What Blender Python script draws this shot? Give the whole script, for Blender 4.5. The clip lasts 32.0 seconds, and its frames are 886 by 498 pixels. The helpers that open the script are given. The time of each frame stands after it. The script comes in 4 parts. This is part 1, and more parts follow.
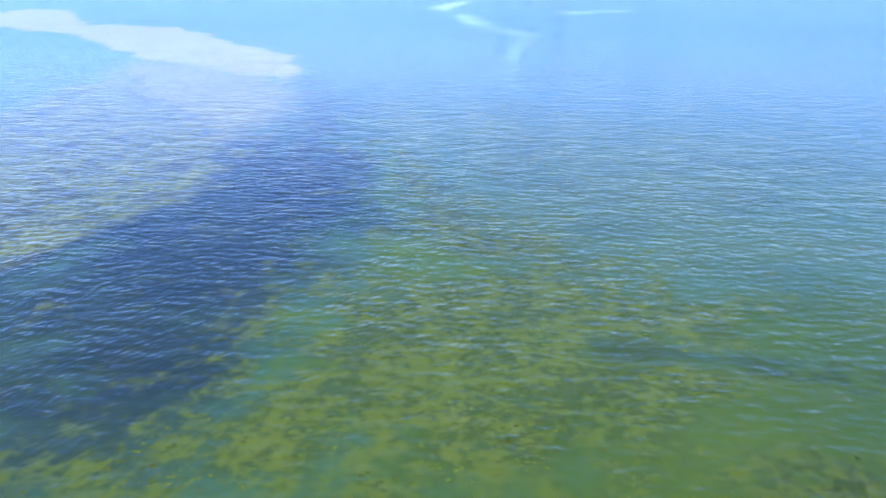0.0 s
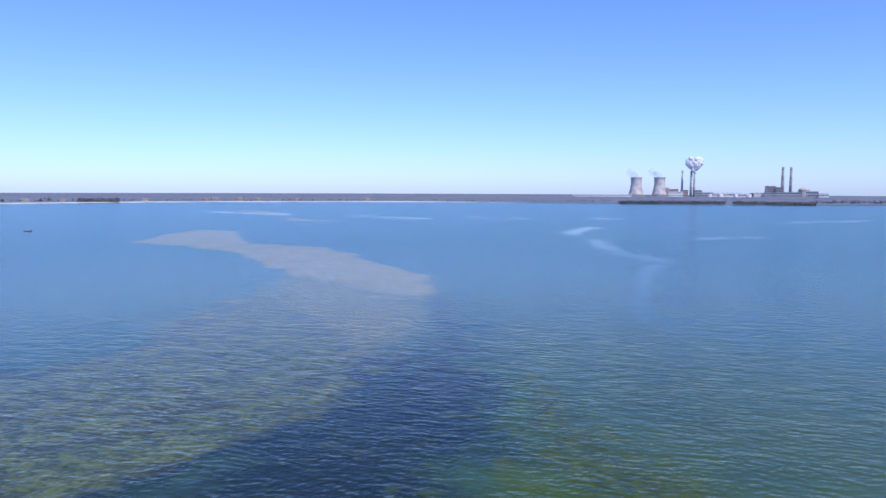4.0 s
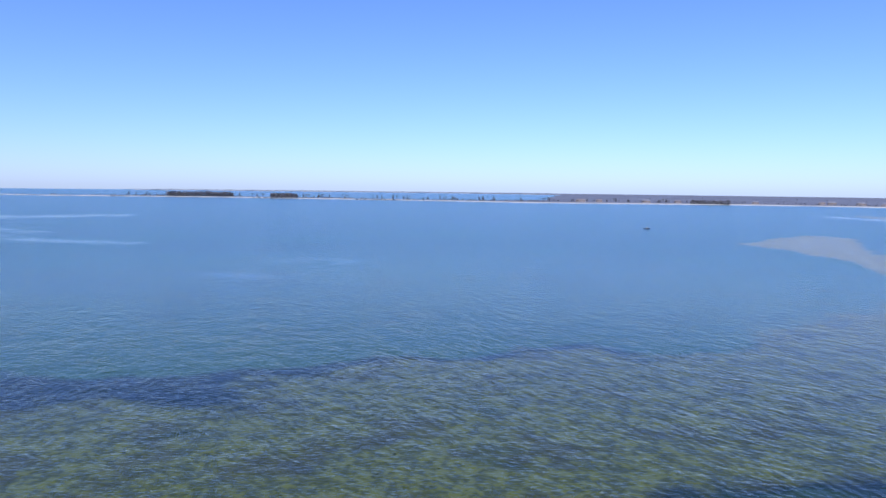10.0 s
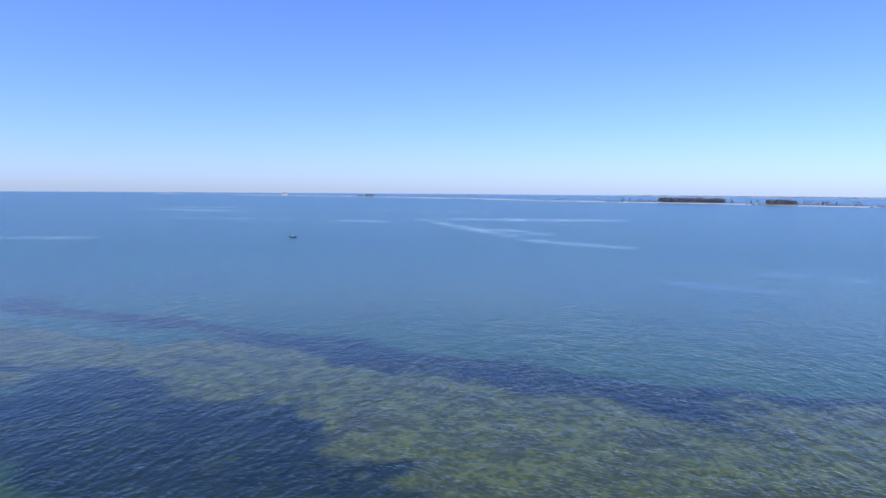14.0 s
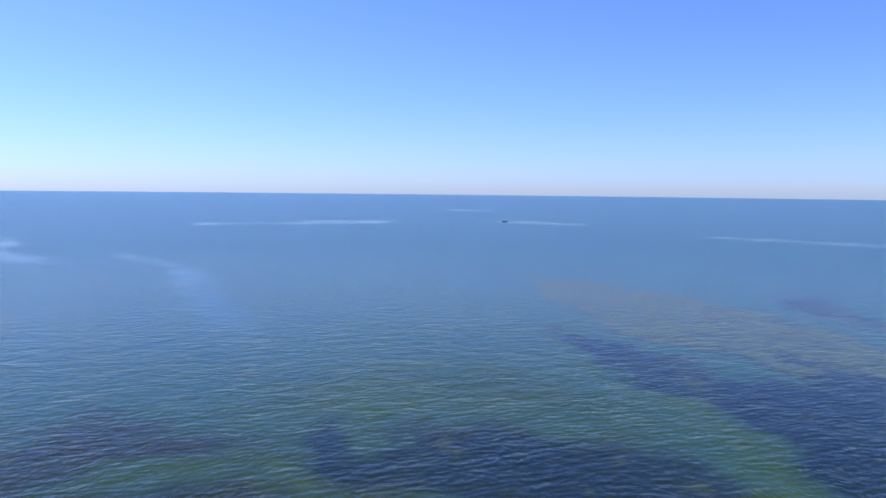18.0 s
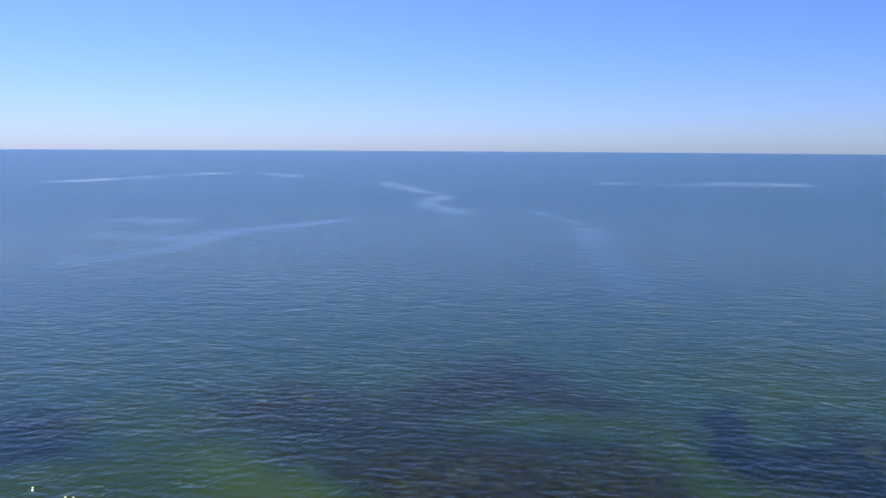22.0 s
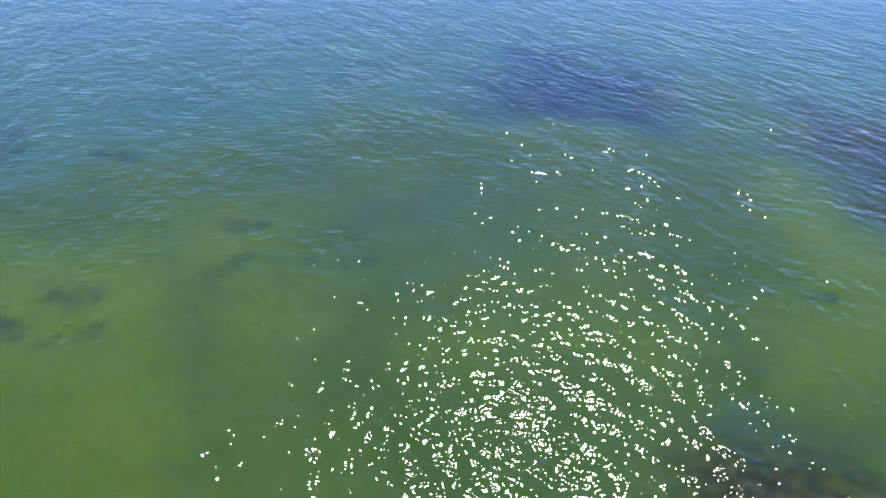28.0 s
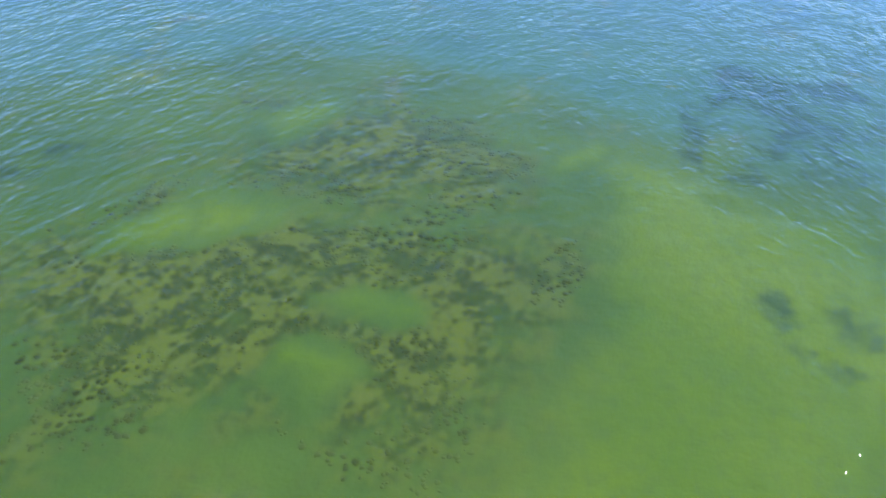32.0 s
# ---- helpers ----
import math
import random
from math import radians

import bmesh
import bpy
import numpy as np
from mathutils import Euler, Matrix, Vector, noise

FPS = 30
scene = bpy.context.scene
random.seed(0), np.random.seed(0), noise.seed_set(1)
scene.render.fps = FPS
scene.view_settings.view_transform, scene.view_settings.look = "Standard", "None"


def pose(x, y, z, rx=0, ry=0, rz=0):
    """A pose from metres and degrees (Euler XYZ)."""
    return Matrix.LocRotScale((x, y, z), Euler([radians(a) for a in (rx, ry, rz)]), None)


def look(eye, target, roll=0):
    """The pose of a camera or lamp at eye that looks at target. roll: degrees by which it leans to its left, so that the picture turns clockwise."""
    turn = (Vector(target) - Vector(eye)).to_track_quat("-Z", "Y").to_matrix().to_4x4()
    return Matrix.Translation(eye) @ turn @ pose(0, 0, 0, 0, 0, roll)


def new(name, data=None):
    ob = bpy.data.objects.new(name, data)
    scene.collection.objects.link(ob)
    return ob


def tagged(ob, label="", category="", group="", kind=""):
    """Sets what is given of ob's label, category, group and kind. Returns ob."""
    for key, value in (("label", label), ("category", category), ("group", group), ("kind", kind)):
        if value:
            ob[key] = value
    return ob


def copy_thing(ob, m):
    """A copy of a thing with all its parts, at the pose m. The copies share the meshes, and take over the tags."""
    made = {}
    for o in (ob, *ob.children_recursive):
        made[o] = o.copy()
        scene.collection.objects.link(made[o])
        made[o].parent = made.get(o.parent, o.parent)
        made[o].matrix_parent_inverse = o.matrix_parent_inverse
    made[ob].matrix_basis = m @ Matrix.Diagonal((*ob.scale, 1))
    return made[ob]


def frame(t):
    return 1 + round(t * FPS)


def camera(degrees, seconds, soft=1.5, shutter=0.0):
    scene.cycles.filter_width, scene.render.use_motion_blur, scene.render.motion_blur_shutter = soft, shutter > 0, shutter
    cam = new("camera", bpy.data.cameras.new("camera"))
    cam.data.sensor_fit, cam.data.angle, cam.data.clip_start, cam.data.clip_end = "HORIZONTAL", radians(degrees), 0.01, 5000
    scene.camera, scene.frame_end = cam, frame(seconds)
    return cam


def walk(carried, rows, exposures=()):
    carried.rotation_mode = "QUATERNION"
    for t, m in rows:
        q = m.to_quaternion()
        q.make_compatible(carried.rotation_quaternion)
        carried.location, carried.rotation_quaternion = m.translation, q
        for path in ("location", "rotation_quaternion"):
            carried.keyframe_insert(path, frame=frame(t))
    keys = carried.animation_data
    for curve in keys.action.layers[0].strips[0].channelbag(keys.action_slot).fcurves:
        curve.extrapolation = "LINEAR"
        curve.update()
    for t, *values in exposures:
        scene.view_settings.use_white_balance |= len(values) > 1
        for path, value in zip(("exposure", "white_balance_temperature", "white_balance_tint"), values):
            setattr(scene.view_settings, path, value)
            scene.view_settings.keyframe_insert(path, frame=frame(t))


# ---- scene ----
cam = camera(63.29, 32.0)

# seconds, place (x, y, z), bearing clockwise from +y, pitch, lean
PATH = [
    (0.0, 0.04, 0.01, 29.61, 5.15, -21.75, 0.26),
    (0.5, -0.16, -0.25, 29.81, 5.35, -18.43, 0.28),
    (1.0, -0.4, -0.54, 30.13, 5.51, -13.35, 0.3),
    (1.5, -0.62, -0.7, 30.35, 5.55, -7.88, 0.29),
    (2.0, -0.87, -1.08, 30.22, 5.52, -5.01, 0.27),
    (2.5, -0.86, -1.21, 30.17, 3.84, -4.72, 0.26),
    (4.5, -0.62, 1.68, 30.83, -8.89, -4.74, 0.26),
    (5.0, -0.81, 2.34, 30.63, -13.0, -4.7, 0.32),
    (5.5, -1.07, 2.6, 30.43, -16.88, -4.73, 0.39),
    (6.0, -1.01, 2.49, 30.47, -20.51, -4.73, 0.41),
    (6.5, -0.84, 2.19, 30.39, -23.7, -4.71, 0.45),
    (7.0, -0.99, 2.25, 30.39, -27.11, -4.73, 0.47),
    (7.5, -1.25, 2.65, 30.4, -31.02, -4.73, 0.47),
    (8.0, -1.65, 3.2, 30.32, -34.65, -4.77, 0.46),
    (8.5, -2.11, 3.54, 30.24, -38.08, -4.8, 0.47),
    (9.0, -2.46, 3.87, 30.11, -42.36, -4.77, 0.55),
    (9.5, -3.05, 4.28, 29.86, -46.64, -4.81, 0.65),
    (10.0, -3.67, 4.63, 29.8, -50.97, -4.84, 0.67),
    (10.5, -4.0, 4.8, 29.71, -55.33, -4.83, 0.72),
    (11.0, -3.97, 4.73, 29.7, -59.76, -4.84, 0.78),
    (11.5, -3.81, 4.3, 29.96, -64.01, -4.86, 0.76),
    (12.0, -3.66, 3.86, 30.21, -68.27, -4.83, 0.67),
    (12.5, -3.46, 3.57, 30.39, -73.36, -4.77, 0.57),
    (13.0, -3.71, 3.63, 30.51, -77.42, -4.8, 0.45),
    (13.5, -4.2, 3.79, 30.49, -82.21, -4.72, 0.4),
    (14.0, -4.54, 3.9, 30.76, -88.57, -4.74, 0.45),
    (14.5, -4.07, 3.51, 31.14, -94.84, -4.7, 0.52),
    (16.5, -2.19, 3.56, 28.89, -124.32, -4.74, 0.68),
    (17.0, -2.22, 3.08, 28.97, -132.08, -4.65, 0.68),
    (17.5, -2.38, 2.29, 29.2, -139.4, -4.66, 0.66),
    (18.0, -2.48, 1.57, 29.57, -145.54, -4.68, 0.63),
    (18.5, -2.57, 0.93, 29.84, -150.94, -4.64, 0.6),
    (19.0, -2.74, 0.19, 29.99, -155.44, -4.53, 0.59),
    (19.5, -2.9, -0.67, 30.15, -159.41, -4.13, 0.57),
    (20.0, -3.08, -1.22, 30.43, -163.09, -2.24, 0.53),
    (20.5, -3.16, -1.35, 30.26, -166.94, 0.3, 0.46),
    (21.0, -3.18, -1.26, 29.94, -171.0, 0.15, 0.41),
    (21.5, -3.2, -1.12, 29.67, -173.85, -2.85, 0.37),
    (22.0, -3.24, -1.11, 29.56, -176.87, -8.1, 0.35),
    (22.5, -3.37, -1.41, 29.87, -179.83, -13.6, 0.36),
    (23.0, -3.38, -1.76, 30.24, -182.67, -19.14, 0.35),
    (23.5, -3.35, -2.09, 30.48, -185.25, -24.62, 0.39),
    (24.0, -3.17, -2.62, 30.49, -186.58, -29.87, 0.46),
    (24.5, -3.07, -3.15, 30.37, -188.5, -32.92, 0.57),
    (25.0, -2.89, -3.63, 30.25, -191.76, -33.26, 0.66),
    (25.5, -2.59, -4.17, 30.15, -196.63, -33.27, 0.68),
    (26.0, -2.56, -4.72, 30.06, -203.26, -33.13, 0.64),
    (26.5, -2.53, -5.22, 29.96, -210.76, -33.06, 0.61),
    (28.5, -0.72, -8.44, 30.02, -224.63, -34.94, 0.51),
    (29.0, 0.21, -8.88, 30.11, -224.71, -35.86, 0.45),
    (29.5, 1.13, -8.99, 30.21, -237.08, -36.42, 0.38),
    (30.0, 1.56, -8.83, 30.18, -250.98, -36.4, 0.33),
    (30.5, 1.7, -8.56, 30.15, -264.7, -36.36, 0.36),
    (31.0, 1.88, -7.86, 30.3, -276.24, -36.62, 0.41),
    (31.5, 2.37, -7.66, 30.53, -284.33, -36.99, 0.49),
    (32.0, 2.92, -7.15, 30.67, -293.06, -37.47, 0.5),
]


def aim(x, y, z, az, pitch, lean):
    a, p = radians(az), radians(pitch)
    return look((x, y, z), (x + 100 * math.sin(a) * math.cos(p), y + 100 * math.cos(a) * math.cos(p), z + 100 * math.sin(p)), lean)


EXPOSURES = [(0.0, 1.32), (1.0, 1.25), (2.0, 1.05), (2.5, 0.75), (4.5, 0.15), (18.0, 0.1), (20.0, -0.05), (21.0, -0.18), (22.0, -0.32), (23.0, -0.22), (24.0, 0.1), (25.0, 0.35), (26.0, 0.55), (28.5, 0.9), (29.0, 0.9), (30.0, 0.95), (31.0, 1.2), (32.0, 1.5)]
walk(cam, [(row[0], aim(*row[1:])) for row in PATH], EXPOSURES)

# ---------------------------------------------------------------- world and light
SUN_AZ, SUN_EL = 147.0, 53.5          # bearing clockwise from +y, height over the horizon


def bearing(az, r, z=0.0):
    a = radians(az)
    return Vector((r * math.sin(a), r * math.cos(a), z))


world = bpy.data.worlds.new("world")
scene.world = world
world.use_nodes = True
wn = world.node_tree
sky = wn.nodes.new("ShaderNodeTexSky")
sky.sky_type, sky.sun_disc = "NISHITA", False
sky.sun_elevation, sky.sun_rotation = radians(SUN_EL), radians(SUN_AZ)
sky.altitude, sky.air_density, sky.dust_density, sky.ozone_density = 0, 1.0, 0.3, 3.5
tint = wn.nodes.new("ShaderNodeMix")                 # the clear, deep blue of a dry winter sky
tint.data_type, tint.blend_type = "RGBA", "MULTIPLY"
tint.inputs[0].default_value, tint.inputs[7].default_value = 1.0, (0.64, 0.82, 1.50, 1)
wn.links.new(sky.outputs[0], tint.inputs[6])
wn.links.new(tint.outputs[2], wn.nodes["Background"].inputs[0])
wn.nodes["Background"].inputs[1].default_value = 0.132

lamp = bpy.data.lights.new("sun", "SUN")
lamp.energy, lamp.angle, lamp.color = 3.4, radians(0.55), (1.0, 0.95, 0.87)
sun = new("sun", lamp)
sd = Vector((math.sin(radians(SUN_AZ)) * math.cos(radians(SUN_EL)), math.cos(radians(SUN_AZ)) * math.cos(radians(SUN_EL)), math.sin(radians(SUN_EL))))
sun.matrix_world = look(sd * 300, (0, 0, 0))


# ---------------------------------------------------------------- small tools
def part(name, bm, material, parent=None, label="", smooth=False):
    me = bpy.data.meshes.new(name)
    bm.to_mesh(me)
    bm.free()
    me.materials.append(material)
    if smooth:
        me.shade_smooth()
    ob = new(name, me)
    if parent:
        ob.parent = parent
    if label:
        ob["label"] = label
    return ob


def share(name, me, parent, m):
    ob = new(name, me)
    ob.parent = parent
    ob.matrix_basis = m
    return ob


def box(bm, x0, y0, z0, x1, y1, z1, bevel=0.0):
    vs = bmesh.ops.create_cube(bm, size=1.0)["verts"]
    bmesh.ops.scale(bm, vec=(x1 - x0, y1 - y0, z1 - z0), verts=vs)
    bmesh.ops.translate(bm, vec=((x0 + x1) / 2, (y0 + y1) / 2, (z0 + z1) / 2), verts=vs)
    if bevel:
        es = list({e for v in vs for e in v.link_edges})
        bmesh.ops.bevel(bm, geom=es, offset=bevel, segments=1, affect="EDGES")
    return vs


def boxed(x0, y0, z0, x1, y1, z1, bevel=0.0):
    bm = bmesh.new()
    box(bm, x0, y0, z0, x1, y1, z1, bevel)
    return bm


def tube(bm, a, b, r0, r1=None, n=8):
    a, b = Vector(a), Vector(b)
    m = (b - a).to_track_quat("Z", "Y").to_matrix().to_4x4()
    m.translation = (a + b) / 2
    bmesh.ops.create_cone(bm, cap_ends=True, segments=n, radius1=r0, radius2=r0 if r1 is None else r1, depth=(b - a).length, matrix=m)


def tubed(a, b, r0, r1=None, n=8):
    bm = bmesh.new()
    tube(bm, a, b, r0, r1, n)
    return bm


def revolve(profile, n=48, close=False):
    """A surface of revolution round z from (radius, height) pairs."""
    bm = bmesh.new()
    rings = [[bm.verts.new((r * math.cos(2 * math.pi * k / n), r * math.sin(2 * math.pi * k / n), z)) for k in range(n)] for r, z in profile]
    loops = list(zip(rings, rings[1:])) + ([(rings[-1], rings[0])] if close else [])
    for a, b in loops:
        for k in range(n):
            bm.faces.new((a[k], a[(k + 1) % n], b[(k + 1) % n], b[k]))
    return bm


def empty(name, place, turn=0.0):
    ob = new(name)
    ob.matrix_basis = pose(place[0], place[1], place[2], 0, 0, turn)
    return ob


def hash2(ix, iy, seed):
    h = (ix.astype(np.int64) * 374761393 + iy.astype(np.int64) * 668265263 + seed * 974634777) & 0xFFFFFFFF
    h = ((h ^ (h >> 13)) * 1274126177) & 0xFFFFFFFF
    return ((h ^ (h >> 16)) & 0xFFFF) / 65535.0


def vnoise(x, y, seed=0):
    ix, iy = np.floor(x), np.floor(y)
    fx, fy = x - ix, y - iy
    fx, fy = fx * fx * (3 - 2 * fx), fy * fy * (3 - 2 * fy)
    a, b = hash2(ix, iy, seed), hash2(ix + 1, iy, seed)
    c, d = hash2(ix, iy + 1, seed), hash2(ix + 1, iy + 1, seed)
    return (a * (1 - fx) + b * fx) * (1 - fy) + (c * (1 - fx) + d * fx) * fy


def fbm(x, y, scale, octaves=4, seed=0):
    s, amp, tot = np.zeros_like(x), 1.0, 0.0
    for o in range(octaves):
        s += amp * vnoise(x / scale * 2 ** o + 17.3 * o, y / scale * 2 ** o - 9.1 * o, seed + o)
        tot += amp
        amp *= 0.5
    return s / tot


def step(x, a, b):
    t = np.clip((x - a) / (b - a), 0, 1)
    return t * t * (3 - 2 * t)


def seg_distance(x, y, pts):
    d = np.full(x.shape, 1e9)
    for (ax, ay), (bx, by) in zip(pts, pts[1:]):
        ux, uy = bx - ax, by - ay
        t = np.clip(((x - ax) * ux + (y - ay) * uy) / (ux * ux + uy * uy + 1e-9), 0, 1)
        d = np.minimum(d, np.hypot(x - ax - t * ux, y - ay - t * uy))
    return d


def inside(x, y, pts):
    """Distance to the outline, positive within."""
    d = seg_distance(x, y, pts + pts[:1])
    odd = np.zeros(x.shape, bool)
    for (ax, ay), (bx, by) in zip(pts, pts[1:] + pts[:1]):
        if ay != by:
            odd ^= ((ay > y) != (by > y)) & (x < (bx - ax) * (y - ay) / (by - ay) + ax)
    return np.where(odd, d, -d)


def polar_sheet(name, radii, n):
    """Flat round sheet: its vertices by rings, and a function that makes the mesh from heights."""
    a = np.arange(n) * (2 * math.pi / n)
    x = np.concatenate([[0.0], (radii[:, None] * np.sin(a)).ravel()])
    y = np.concatenate([[0.0], (radii[:, None] * np.cos(a)).ravel()])

    def make(z, material, layers):
        k = np.arange(n)
        k1 = (k + 1) % n
        tri = np.stack([np.zeros(n, int), 1 + k1, 1 + k], 1)
        base = 1 + np.arange(len(radii) - 1)[:, None] * n
        quads = np.stack([base + k, base + k1, base + n + k1, base + n + k], -1).reshape(-1, 4)
        me = bpy.data.meshes.new(name)
        me.vertices.add(len(x))
        me.vertices.foreach_set("co", np.stack([x, y, z], 1).astype(np.float32).ravel())
        idx = np.concatenate([tri.ravel(), quads.ravel()]).astype(np.int32)
        me.loops.add(len(idx))
        me.loops.foreach_set("vertex_index", idx)
        starts = np.concatenate([np.arange(n) * 3, n * 3 + np.arange(len(quads)) * 4]).astype(np.int32)
        me.polygons.add(len(starts))
        me.polygons.foreach_set("loop_start", starts)
        me.update(calc_edges=True)
        for key, values in layers.items():
            me.attributes.new(key, "FLOAT", "POINT").data.foreach_set("value", values.astype(np.float32))
        me.materials.append(material)
        me.shade_smooth()
        return new(name, me)

    return x, y, make


# ---------------------------------------------------------------- materials
class Nodes:
    """Short hands for building a node material."""

    def __init__(self, name):
        self.mat = bpy.data.materials.new(name)
        self.mat.use_nodes = True
        self.t = self.mat.node_tree
        self.t.nodes.clear()
        self.out = self.t.nodes.new("ShaderNodeOutputMaterial")

    def add(self, kind, links=None, **props):
        n = self.t.nodes.new(kind)
        for k, v in props.items():
            setattr(n, k, v)
        for k, v in (links or {}).items():
            s = n.inputs[k]
            if isinstance(v, bpy.types.NodeSocket):
                self.t.links.new(v, s)
            else:
                s.default_value = v
        return n

    def coords(self):
        return self.add("ShaderNodeNewGeometry").outputs["Position"]

    def attr(self, name):
        return self.add("ShaderNodeAttribute", attribute_name=name).outputs["Fac"]

    def noise(self, scale, detail=4.0, vec=None, rough=0.55):
        return self.add("ShaderNodeTexNoise", {"Vector": vec or self.coords(), "Scale": scale, "Detail": detail, "Roughness": rough}).outputs["Fac"]

    def math(self, op, a, b=0.0, clamp=False, c=0.0):
        return self.add("ShaderNodeMath", {0: a, 1: b, 2: c}, operation=op, use_clamp=clamp).outputs[0]

    def ramp(self, v, lo, hi, a=0.0, b=1.0):
        return self.add("ShaderNodeMapRange", {"Value": v, "From Min": lo, "From Max": hi, "To Min": a, "To Max": b}, interpolation_type="SMOOTHSTEP").outputs[0]

    def mix(self, fac, a, b):
        n = self.add("ShaderNodeMix", data_type="RGBA")
        for s, v in ((n.inputs[0], fac), (n.inputs[6], a), (n.inputs[7], b)):
            if isinstance(v, bpy.types.NodeSocket):
                self.t.links.new(v, s)
            else:
                s.default_value = v if not isinstance(v, tuple) else (*v, 1.0)[:4]
        return n.outputs[2]

    def surface(self, shader):
        self.t.links.new(shader, self.out.inputs[0])
        return self.mat


def plain(name, colour, rough=0.7, metal=0.0, scale=0.6, vary=0.25, bump=0.3):
    """Painted or cast surface: two scales of tone, fine relief, per-object shift."""
    k = Nodes(name)
    tc = k.add("ShaderNodeTexCoord").outputs["Object"]
    big, fine = k.noise(scale * 0.15, 3, tc), k.noise(scale * 3, 5, tc)
    dark = tuple(c * (1 - vary) for c in colour)
    lite = tuple(min(1, c * (1 + vary * 0.6)) for c in colour)
    c = k.mix(k.ramp(big, 0.3, 0.7), dark, lite)
    c = k.mix(k.math("MULTIPLY", k.ramp(fine, 0.5, 0.8), 0.35), c, tuple(x * 0.6 for x in colour))
    b = k.add("ShaderNodeBump", {"Strength": bump, "Distance": 0.1, "Height": fine})
    s = k.add("ShaderNodeBsdfPrincipled", {"Base Color": c, "Roughness": rough, "Metallic": metal, "Normal": b.outputs[0]})
    return k.surface(s.outputs[0])


def make_seabed_material():
    k = Nodes("shallow sea floor and shore land")
    p = k.coords()
    mottle = k.noise(0.42, 6, p, 0.62)          # weed clumps about a metre or two across
    patch = k.noise(0.06, 5, p, 0.6)            # beds ten to twenty metres across
    tufts = k.noise(1.25, 6, p, 0.62)           # single tufts
    grain = k.noise(2.6, 4, p)
    wide = k.noise(0.011, 4, p)
    ragged = k.noise(0.13, 7, p, 0.68)          # frays the edge of each bed
    both = k.math("ADD", k.math("MULTIPLY", mottle, 0.5), k.math("MULTIPLY", tufts, 0.5))

    def cover(name, fray=1.2, low=0.10, high=0.55, top=1.0):
        return k.ramp(k.math("ADD", k.attr(name), k.math("MULTIPLY", k.math("SUBTRACT", ragged, 0.5), fray)), low, high, 0.0, top)

    # far floor is painted blue, standing in for deep water and reflected sky
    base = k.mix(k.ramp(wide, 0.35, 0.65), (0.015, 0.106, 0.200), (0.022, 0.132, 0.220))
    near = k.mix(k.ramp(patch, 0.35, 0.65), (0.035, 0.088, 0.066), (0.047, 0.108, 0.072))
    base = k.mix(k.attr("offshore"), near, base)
    base = k.mix(k.ramp(patch, 0.45, 0.75, 0, 0.5), base, (0.018, 0.052, 0.060))
    teal = k.mix(k.ramp(patch, 0.3, 0.7), (0.043, 0.085, 0.062), (0.065, 0.114, 0.068))
    teal = k.mix(k.ramp(mottle, 0.52, 0.70, 0, 0.5), teal, (0.060, 0.096, 0.040))
    c = k.mix(cover("shallow", 0.9, 0.05, 0.95), base, teal)
    deep = k.mix(k.ramp(patch, 0.3, 0.7), (0.010, 0.024, 0.040), (0.018, 0.036, 0.046))
    deep = k.mix(k.ramp(both, 0.50, 0.60, 0, 0.45), deep, (0.036, 0.056, 0.034))
    c = k.mix(cover("deep", 1.0, 0.10, 0.70), c, deep)
    # dark rotting weed over mud
    murk = k.mix(k.ramp(tufts, 0.44, 0.58), (0.019, 0.025, 0.010), (0.042, 0.049, 0.014))
    murk = k.mix(k.ramp(grain, 0.56, 0.70, 0, 0.5), murk, (0.074, 0.084, 0.022))
    c = k.mix(cover("murk", 1.3, 0.08, 0.85), c, murk)
    # thin green film over sand
    thin = k.mix(k.ramp(patch, 0.35, 0.65), (0.036, 0.074, 0.015), (0.050, 0.092, 0.017))
    thin = k.mix(k.ramp(mottle, 0.54, 0.72, 0, 0.35), thin, (0.022, 0.050, 0.022))
    c = k.mix(cover("green2", 1.1, 0.05, 0.75), c, thin)
    # olive weed slope
    weed = k.mix(k.ramp(both, 0.45, 0.56), (0.036, 0.064, 0.017), (0.072, 0.106, 0.019))
    weed = k.mix(k.ramp(grain, 0.54, 0.70, 0, 0.5), weed, (0.104, 0.130, 0.030))
    c = k.mix(k.ramp(k.math("ADD", k.attr("weed"), k.math("MULTIPLY", k.math("SUBTRACT", k.math("ADD", k.math("MULTIPLY", mottle, 0.5), k.math("MULTIPLY", ragged, 0.5)), 0.5), 2.8)), 0.25, 0.90), c, weed)
    # mixed sand and turtle grass of the flat
    reef = k.mix(k.ramp(both, 0.44, 0.57), (0.052, 0.074, 0.048), (0.120, 0.150, 0.062))
    reef = k.mix(k.ramp(k.noise(0.11, 5, p, 0.62), 0.50, 0.64, 0, 0.6), reef, (0.040, 0.050, 0.050))
    c = k.mix(cover("reef", 2.1, 0.12, 0.70), c, reef)
    brown = k.mix(k.ramp(both, 0.45, 0.56), (0.024, 0.040, 0.010), (0.062, 0.090, 0.015))
    brown = k.mix(k.ramp(grain, 0.54, 0.68, 0, 0.6), brown, (0.084, 0.098, 0.024))
    clumps = k.math("ADD", k.math("MULTIPLY", mottle, 0.6), k.math("MULTIPLY", ragged, 0.4))
    c = k.mix(k.ramp(k.math("ADD", k.attr("reef2"), k.math("MULTIPLY", k.math("SUBTRACT", clumps, 0.47), 2.6)), 0.35, 1.15), c, brown)
    # sand grown over with green algae
    green = k.mix(k.ramp(patch, 0.3, 0.7), (0.052, 0.101, 0.010), (0.074, 0.122, 0.013))
